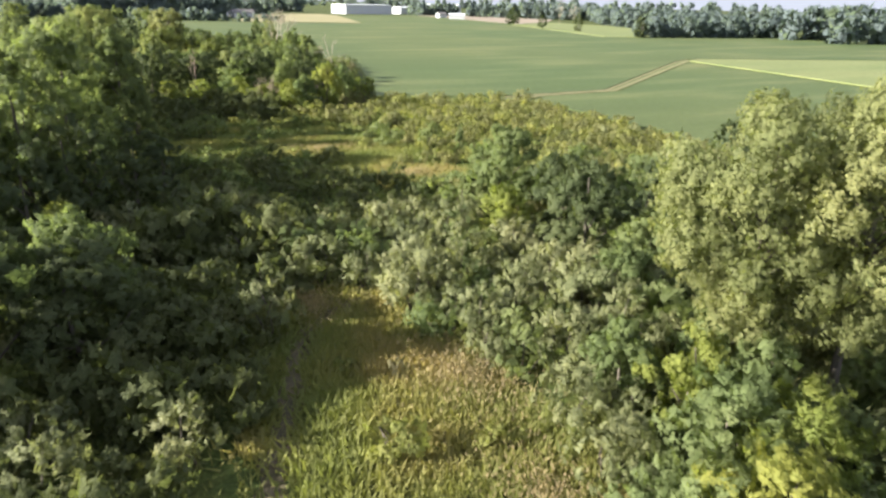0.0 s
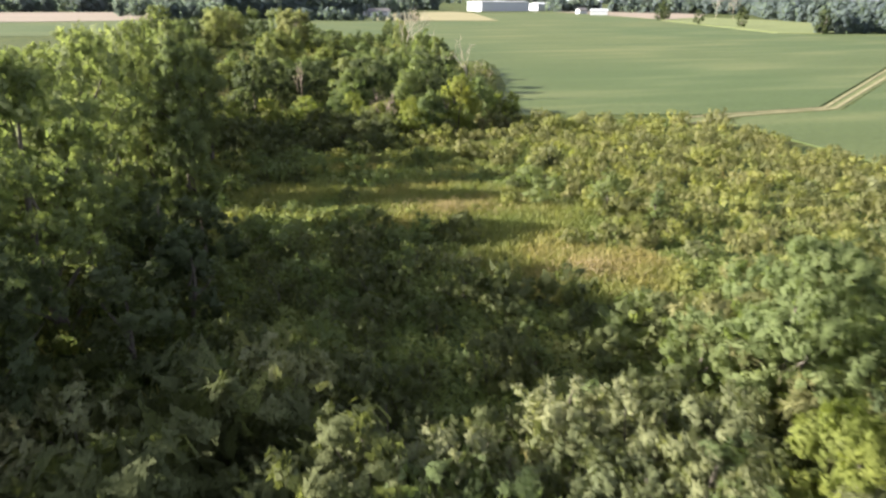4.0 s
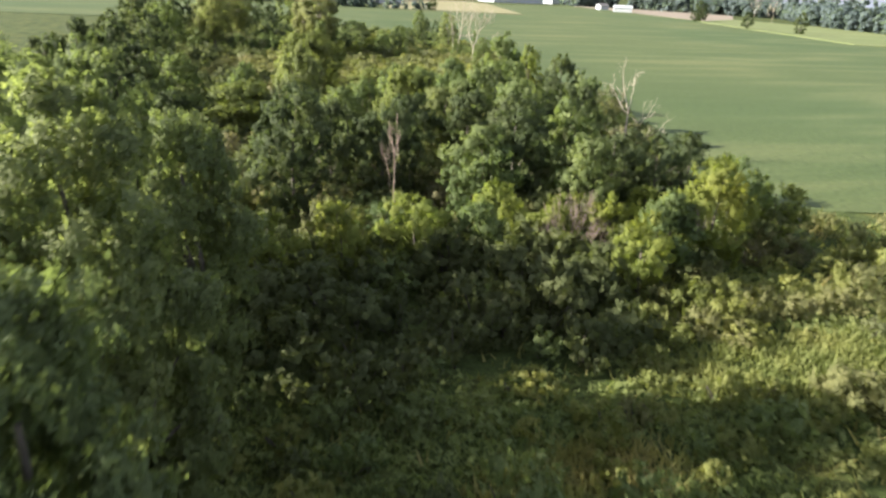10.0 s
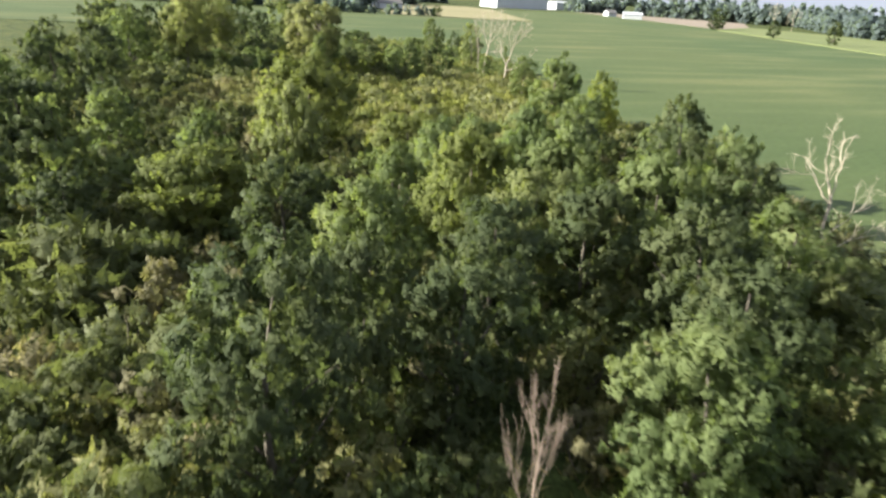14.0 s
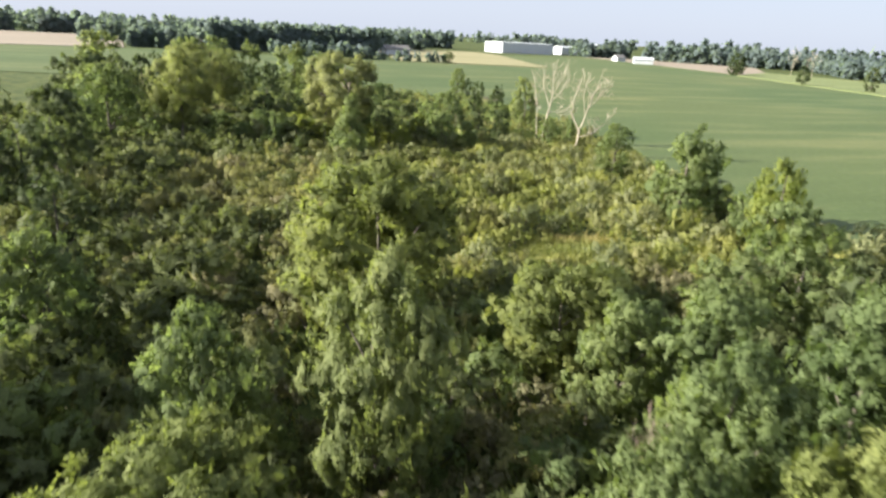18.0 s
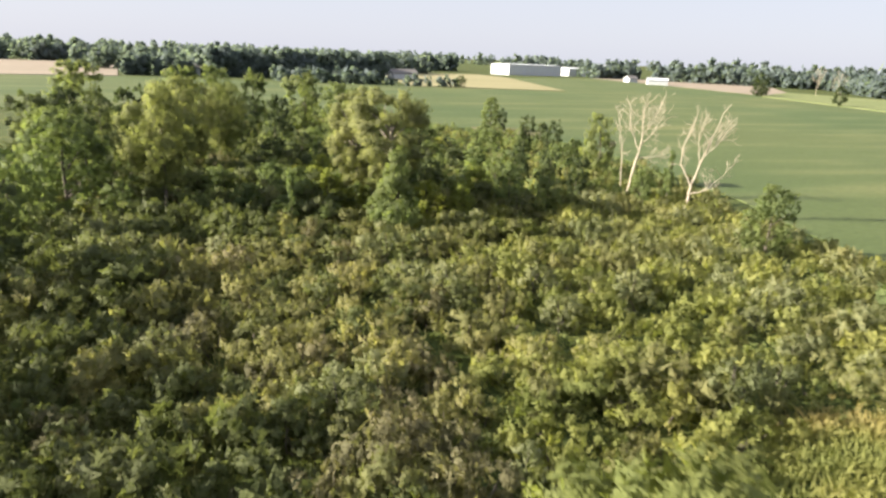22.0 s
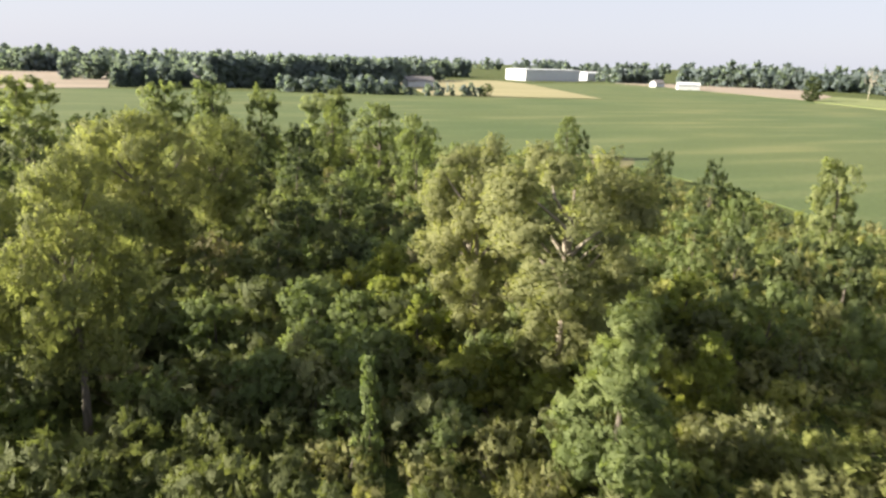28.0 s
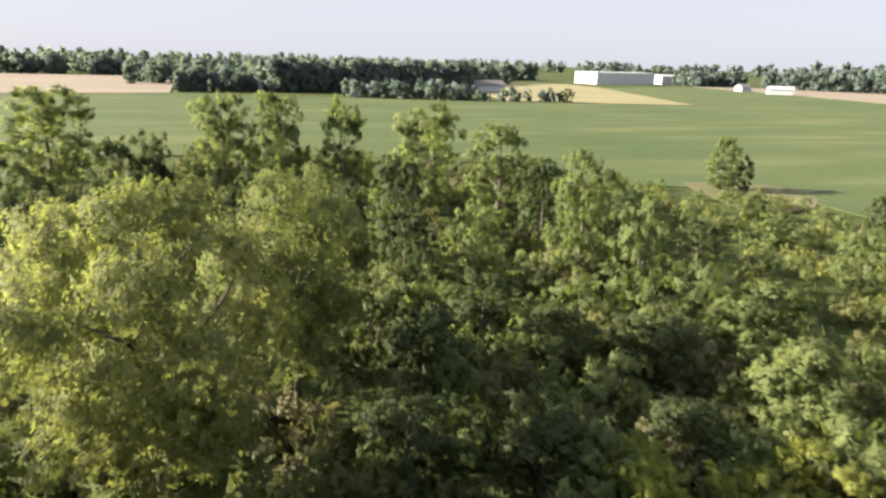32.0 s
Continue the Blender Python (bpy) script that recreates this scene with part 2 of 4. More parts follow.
def unit(v):
    return v / np.maximum(np.linalg.norm(v, axis=-1, keepdims=True), 1e-6)


def leaves(P, N, size, rng, long=1.0, along=None):
    """Leaf sprays at points P that face roughly along N, one small triangle each, their tips along the shoot."""
    n = len(P)
    u = unit(np.cross(N, unit(rng.normal(size=(n, 3)))))
    if along is not None:
        w = along + rng.normal(size=(n, 3)) * 0.35
        u = unit(w - N * (w * N).sum(1, keepdims=True))
    v = np.cross(N, u)
    s = (1.2 * size * rng.uniform(0.65, 1.35, n))[:, None]  # size: one for all, or one a leaf
    k = rng.uniform(-0.35, 0.35, n)[:, None]
    V = np.stack([P - u * s * 0.55 * long - v * s * 0.42, P - u * s * (0.4 + k) * long + v * s * 0.42, P + u * s * 0.75 * long + v * s * k], 1).reshape(-1, 3)
    return V, np.arange(3 * n).reshape(-1, 3)[:, ::-1]


def lobes_to_leaves(centres, radii, count, rng, flat=0.8, up=0.6, tuft=0.42, per=22, low=-0.5, slim=0.42, round_=0.45, core=0.07):
    """Leaf places in upright tufts on the outsides of the lobes of a crown, the way that they face, and the tuft's round shading."""
    w = radii ** 2
    m = max(count // per, 4)
    which = rng.choice(len(centres), m, p=w / w.sum())
    d = unit(rng.normal(size=(m, 3)))
    d[:, 2] = np.where(d[:, 2] < low, -d[:, 2], d[:, 2])
    c = centres[which] + d * (radii[which] * rng.uniform(0.72, 1.05, m))[:, None] * np.array([1, 1, flat])
    axis = unit(d * 0.6 + np.array([0, 0, up]) + rng.normal(size=(m, 3)) * 0.28)
    long_ = tuft * rng.uniform(0.6, 1.45, m)
    j = np.arange(count) % m
    t = rng.uniform(-0.5, 0.6, count)
    side = rng.normal(size=(count, 3))
    side -= axis[j] * (side * axis[j]).sum(1, keepdims=True)
    wide = slim * long_[j] * (1 - 0.75 * np.abs(t)) * np.sqrt(rng.uniform(0.15, 1, count))
    side = unit(side)
    P = c[j] + axis[j] * (t * long_[j])[:, None] + side * wide[:, None]
    S = unit(side * round_ + d[j] + axis[j] * (0.35 * t[:, None] + 0.15) + rng.normal(size=(count, 3)) * 0.1)
    N = unit(S + rng.normal(size=(count, 3)) * 0.5)
    wide_leaf = np.ones(count)
    inner = np.nonzero(rng.uniform(size=count) < core)[0]  # larger shaded leaves close the inside of each lobe
    w_ = rng.choice(len(centres), len(inner), p=w / w.sum())
    e = unit(rng.normal(size=(len(inner), 3)))
    P[inner] = centres[w_] + e * (radii[w_] * rng.uniform(0.2, 0.72, len(inner)))[:, None] * np.array([1, 1, flat])
    S[inner], N[inner] = e, unit(e + rng.normal(size=e.shape) * 0.4)
    wide_leaf[inner] = 1.5
    return P, N, S, axis[j], wide_leaf


def crown(shape, height, radius, base, n_lobes, count, size, rng, lobe=0.34, long=1.0, bulk=1.0, rim=0.25, **kw):
    """Leaf mesh arrays of a crown; base: where it begins, as a share of the height."""
    k = np.arange(n_lobes)
    h = (k + rng.uniform(0, 1, n_lobes)) / n_lobes
    if shape == "round":
        prof = np.sqrt(np.clip(1 - (1.9 * h - 0.9) ** 2, 0.05, 1))
    elif shape == "tall":
        prof = np.clip(1.15 * np.sin(np.pi * (0.12 + 0.8 * h)) ** 0.7, 0.2, 1)
    elif shape == "cone":
        prof = np.clip(1.05 - h, 0.1, 1)
    else:  # spreading
        prof = np.clip(0.45 + 0.75 * h, 0, 1) * np.sqrt(np.clip(1.08 - h ** 4, 0.05, 1))
    a = k * 2.399 + rng.uniform(-0.5, 0.5, n_lobes)
    lr = radius * lobe * rng.uniform(0.7, 1.3, n_lobes) * (0.55 + 0.45 * prof)
    d = np.maximum(radius * prof - lr * 0.75, 0) * np.sqrt(rng.uniform(rim, 1, n_lobes))
    z0, z1 = height * base, height
    C = np.stack([d * np.cos(a), d * np.sin(a), z0 + h * (z1 - z0) - lr * 0.5], 1)
    lr *= bulk * rng.uniform(0.95, 1.5, n_lobes)
    sub = unit(rng.normal(size=(n_lobes, 5, 3)) + unit(C - np.array([0, 0, z0 + 0.35 * (z1 - z0)]))[:, None] * 0.7)
    S = (C[:, None] + sub * lr[:, None, None] * 0.62).reshape(-1, 3)
    P, N, soft, along, wide_leaf = lobes_to_leaves(S, np.repeat(lr, 5) * rng.uniform(0.48, 0.78, 5 * n_lobes), count, rng, **kw)
    P[:, 2] = z0 * 0.6 + (P[:, 2] - np.quantile(P[:, 2], 0.01)) * (height - z0 * 0.6) / (np.quantile(P[:, 2], 0.997) - np.quantile(P[:, 2], 0.01))
    P[:, :2] *= radius / np.quantile(np.hypot(P[:, 0], P[:, 1]), 0.97)
    out = P - np.array([0, 0, (z0 + z1) * 0.5])
    soft = unit(soft + 0.5 * unit(out))
    P[:, 2] = np.maximum(P[:, 2], 0.05)
    V, F = leaves(P, N, size * wide_leaf, rng, long, along)
    return V, F, C, np.repeat(soft, 3, 0)


def tube(points, radii, sides=6):
    pts, n = [Vector(p) for p in points], len(points)
    V, F = [], []
    for i, p in enumerate(pts):
        d = (pts[min(i + 1, n - 1)] - pts[max(i - 1, 0)]).normalized()
        a = d.orthogonal().normalized()
        b = d.cross(a)
        for j in range(sides):
            t = 2 * math.pi * j / sides
            V.append(p + (a * math.cos(t) + b * math.sin(t)) * radii[i])
    for i in range(n - 1):
        for j in range(sides):
            F.append((i * sides + j, i * sides + (j + 1) % sides, (i + 1) * sides + (j + 1) % sides, (i + 1) * sides + j))
    return V, F


def join(pieces):
    V, F, k = [], [], 0
    for v, f in pieces:
        V.append(np.asarray(v, np.float32).reshape(-1, 3))
        F.append(np.asarray(f, np.int32) + k)
        k += len(V[-1])
    return np.concatenate(V), np.concatenate(F)


def bent(a, b, sag, rng, n=5):
    a, b = np.array(a, float), np.array(b, float)
    side = rng.normal(size=3) * sag * np.linalg.norm(b - a)
    return [tuple(a + (b - a) * t + side * math.sin(math.pi * t)) for t in np.linspace(0, 1, n)]


# ---- ground and fields ----
def sheet(name, outline, z, material, label, category, rise=0.0):
    bm = bmesh.new()
    vs = [bm.verts.new((x, y, z)) for x, y in outline]
    f = bm.faces.new(vs)
    if f.calc_area() and f.normal.z < 0:
        f.normal_flip()
    if rise:
        r = bmesh.ops.extrude_face_region(bm, geom=[f])
        bmesh.ops.translate(bm, verts=[g for g in r["geom"] if isinstance(g, bmesh.types.BMVert)], vec=(0, 0, rise))
    bmesh.ops.triangulate(bm, faces=bm.faces[:])
    bmesh.ops.recalc_face_normals(bm, faces=bm.faces[:])
    me = bpy.data.meshes.new(name)
    bm.to_mesh(me)
    bm.free()
    me.materials.append(material)
    return tagged(new(name, me), label, category, kind="structure")


def ground_height(x, y):
    near = np.clip(1 - np.abs(np.asarray(y) - 150) / 400, 0, 1) * (np.asarray(x) < 60)
    return near * (0.12 * np.sin(x * 0.21 + 1.3) * np.sin(y * 0.17) + 0.08 * np.sin(x * 0.53) * np.cos(y * 0.47))


gx = np.concatenate([[-4500, -1500, -600, -250, -120], np.arange(-60, 80.1, 2.0), [150, 400, 900, 2000, 4500]])
gy = np.concatenate([[-4500, -1500, -400, -100, -30], np.arange(0, 320.1, 2.0), [450, 800, 1500, 3000, 4900]])
GX, GY = np.meshgrid(gx, gy, indexing="ij")
GV = np.stack([GX, GY, ground_height(GX, GY)], -1).reshape(-1, 3)
ii, jj = np.meshgrid(np.arange(len(gx) - 1), np.arange(len(gy) - 1), indexing="ij")
q = (ii * len(gy) + jj).ravel()
tagged(new("ground", mesh_from("ground", GV, np.stack([q, q + len(gy), q + len(gy) + 1, q + 1], 1), M_GROUND)), "weedy green ground of an overgrown old field", "ground", kind="structure")

EDGE = [(41, 103), (42.5, 114), (50, 131), (55, 147), (53, 163), (57, 186), (61.5, 200), (65.5, 235), (64, 262), (58, 272), (40, 278), (20, 291), (-10, 305)]
sheet("soybean_field_north", EDGE + [(-60, 312), (-320, 330), (-320, 440), (-105, 467), (-47, 485), (87, 455), (168, 444), (217, 642), (330, 700), (325, 621), (300, 450), (288, 440), (239, 275), (256, 264), (600, 240), (900, -40), (236, 135), (171, 153), (157.6, 147), (87, 98.4), (66, 97.2)], 0.01, M_SOY, "wide green soybean field with faint paler streaks", "field", rise=0.12)
sheet("soybean_field_south", [(65, -300), (65, 91), (70, 94), (88.5, 95.4), (158.3, 142.4), (147, 80), (128, 10), (70, -300)], 0.01, M_SOY, "green soybean field below the grassy track", "field", rise=0.12)
sheet("hay_field", [(162, 145.5), (150, 80), (131, 10), (73, -300), (900, -300), (900, -45), (233, 131), (172, 149)], 0.01, M_HAY, "pale yellow-green field beyond a grassy track", "field", rise=0.3)
sheet("track", [(60, 90.5), (70, 94.4), (88.3, 95.8), (158.5, 143), (172, 149.5), (233, 131.8), (900, -44), (900, -41), (235.6, 134.4), (171, 152.6), (157.8, 146.4), (87.2, 97.9), (66, 96.6), (60, 95)], 0.06, M_TRACK, "grass track between two crops", "track")
RUTS = ([(60, 91.3), (70, 94.9), (88.2, 96.3), (158.6, 143.6), (172, 149.9), (233, 132.2)], [(62, 95.2), (70, 96.4), (87.4, 97.4), (157.9, 145.8), (166, 149.6)])
for line, wide in zip(RUTS, (0.75, 0.6)):
    up_ = [(x, y + wide) for x, y in line]
    sheet("wheel_rut", line + up_[::-1], 0.13, M_RUT, "pale dry wheel rut along the grass track", "track", rise=0.02)
sheet("field_margin", [(52, 260), (57, 258), (62, 260), (66, 264), (69, 269), (66, 274), (60, 276), (55, 277), (53, 270)], 0.12, M_MARGIN, "thin dry grass at the crop edge", "field margin", rise=0.02)
sheet("wheat_field_north", [(87, 456), (167, 445), (216, 642), (215, 700), (60, 690), (100, 560)], 0.01, M_STRAW, "ripe yellow grain field before a white works", "field", rise=0.3)
sheet("wheat_field_west", [(-700, 430), (-320, 441), (-105, 468), (-50, 486), (-85, 705), (-700, 700)], 0.01, M_WHEAT, "ripe tan grain field before a wood", "field", rise=0.3)
sheet("wheat_field_east", [(301, 452), (326, 622), (331, 702), (470, 720), (440, 590), (364, 497)], 0.01, M_WHEAT, "pale stubble field before a line of trees", "field", rise=0.2)
sheet("hay_field_east", [(300, 450), (289, 440), (240, 275.5), (256, 266), (340, 300), (374, 430), (364, 496)], 0.01, M_HAY, "light green hay field with a pale margin", "field", rise=0.3)


# a bare earth path through the first clearing
WAY = np.array([(1.2, 12), (2.6, 16.5), (4.6, 21.8), (5.8, 25), (7.2, 27.8), (9.0, 29.3), (11.4, 30.4)])


def off_path(x, y):
    """How far places lie from the path's middle line."""
    best = np.full(np.shape(x), 1e9)
    for (ax, ay), (bx, by) in zip(WAY[:-1], WAY[1:]):
        t = np.clip(((x - ax) * (bx - ax) + (y - ay) * (by - ay)) / ((bx - ax) ** 2 + (by - ay) ** 2), 0, 1)
        best = np.minimum(best, np.hypot(x - ax - t * (bx - ax), y - ay - t * (by - ay)))
    return best


ty = np.linspace(12, 30.4, 60)
tx = np.interp(ty, WAY[:, 1], WAY[:, 0])
side = np.linspace(-1, 1, 5)
half = 0.62 + 0.18 * np.sin(ty * 1.7) + 0.1 * np.sin(ty * 4.1)
PX, PY = tx[:, None] + side * half[:, None], np.repeat(ty[:, None], 5, 1) - side * half[:, None] * 0.35
PV = np.stack([PX, PY, ground_height(PX, PY) + 0.035 - 0.03 * side ** 2], -1).reshape(-1, 3)
ai, aj = np.meshgrid(np.arange(59), np.arange(4), indexing="ij")
q = (ai * 5 + aj).ravel()
tagged(new("path", mesh_from("path", PV, np.stack([q, q + 1, q + 6, q + 5], 1), M_SOIL)), "narrow bare brown earth path through grass", "path", kind="structure")


# ---- plants: models, each built once ----
class Kind:
    """A kind of plant with a few models; each model has its leaves and its wood."""

    def __init__(self, name, label, category, leaf, wood, make, models, seed, scale_ref):
        self.name, self.label, self.category, self.leaf, self.wood = name, label, category, leaf, wood
        self.height, self.radius = scale_ref
        self.models = []
        for i in range(models):
            rng = np.random.default_rng(seed + i)
            self.models.append(make(rng))
        self.meshes = [None] * models
        self.made = 0


def tree_maker(shape, height, radius, base, n_lobes, count, size, n_limbs, **kw):
    def make(rng):
        V, F, C, soft = crown(shape, height, radius, base, n_lobes, count, size, rng, **kw)
        top = (rng.normal() * 0.25, rng.normal() * 0.25, height * 0.86)
        lean = bent((0, 0, -0.3), top, 0.03, rng, 7)
        r0 = 0.018 * height + 0.03
        trunk = tube(lean, [r0 * (1.25 if i == 0 else 1 - 0.135 * i) for i in range(7)], 7)
        limbs = []
        order = np.argsort(-np.hypot(C[:, 0], C[:, 1]))[:n_limbs]
        for j in order:
            c = C[j]
            z = max(height * base * 0.6, c[2] - 0.9 * np.hypot(c[0], c[1]) - 0.4)
            k = min(max((z + 0.3) / (height * 0.86 + 0.3), 0.05), 0.9)
            a = np.array(lean[0]) + (np.array(lean[-1]) - np.array(lean[0])) * k
            limbs.append(tube(bent(a, c, 0.06, rng), [r0 * 0.42, r0 * 0.34, r0 * 0.26, r0 * 0.18, r0 * 0.07], 5))
        return (V, F, soft), trunk, limbs
    return make


def shrub_maker(height, radius, n_lobes, count, size, long=1.0, **kw):
    def make(rng):
        V, F, C, soft = crown("round", height, radius, 0.12, n_lobes, count, size, rng, lobe=0.42, long=long, **kw)
        stems = []
        for j in range(4):
            c = C[int(rng.integers(len(C)))]
            stems.append(tube(bent((rng.normal() * 0.1, rng.normal() * 0.1, -0.2), c, 0.08, rng, 4), [0.05, 0.04, 0.03, 0.012], 4))
        return (V, F, soft), join(stems), []
    return make


def dead_maker(height, spread, first, depth, n, r0, lean=0.0, fork=0.42, boughs=5, low=0.6, twig=0.012, bough=0.4):
    """A bare tree: trunk, limbs and twigs that fork again and again."""
    def make(rng):
        limbs = []

        def grow(start, way, length, r, level, bag):
            end = start + way * length
            bag.append(tube(bent(start, end, 0.06, rng, 4), [r, r * 0.85, r * 0.7, r * 0.5], 5 if level < 2 else 3))
            if level >= depth:
                return
            for _ in range(n if level > 3 else n + 1):
                d = unit(way + rng.normal(size=3) * spread + np.array([0, 0, 0.22]))
                at = start + way * length * rng.uniform(0.35, 1.0)
                grow(at, d, length * rng.uniform(0.55, 0.82), max(r * 0.52, twig), level + 1, bag)

        base = np.array([0, 0, -0.3])
        up = unit(np.array([lean, 0.02, 1.0]))
        h = height * first
        trunk = tube(bent(base, base + up * (h + 0.3), 0.02, rng, 6), [r0 * 1.2, r0, r0 * 0.92, r0 * 0.85, r0 * 0.78, r0 * 0.7], 7)
        for j in range(boughs):
            k = 1.0 - (1 - low) * j / (boughs - 1)
            a = j * 2.4 + rng.uniform(-0.5, 0.5)
            f = fork * (1 + 0.9 * (1 - k) / (1 - low))
            d = unit(np.array([math.cos(a) * f, math.sin(a) * f, 1.0]))
            bag = []
            grow(base + up * (h * k + 0.3), d, (height - h * k) * 0.36, r0 * bough * (1.35 if j < 2 else 1), 1, bag)
            limbs.append((*bag[0], *join(bag[1:])))
        return None, trunk, limbs
    return make


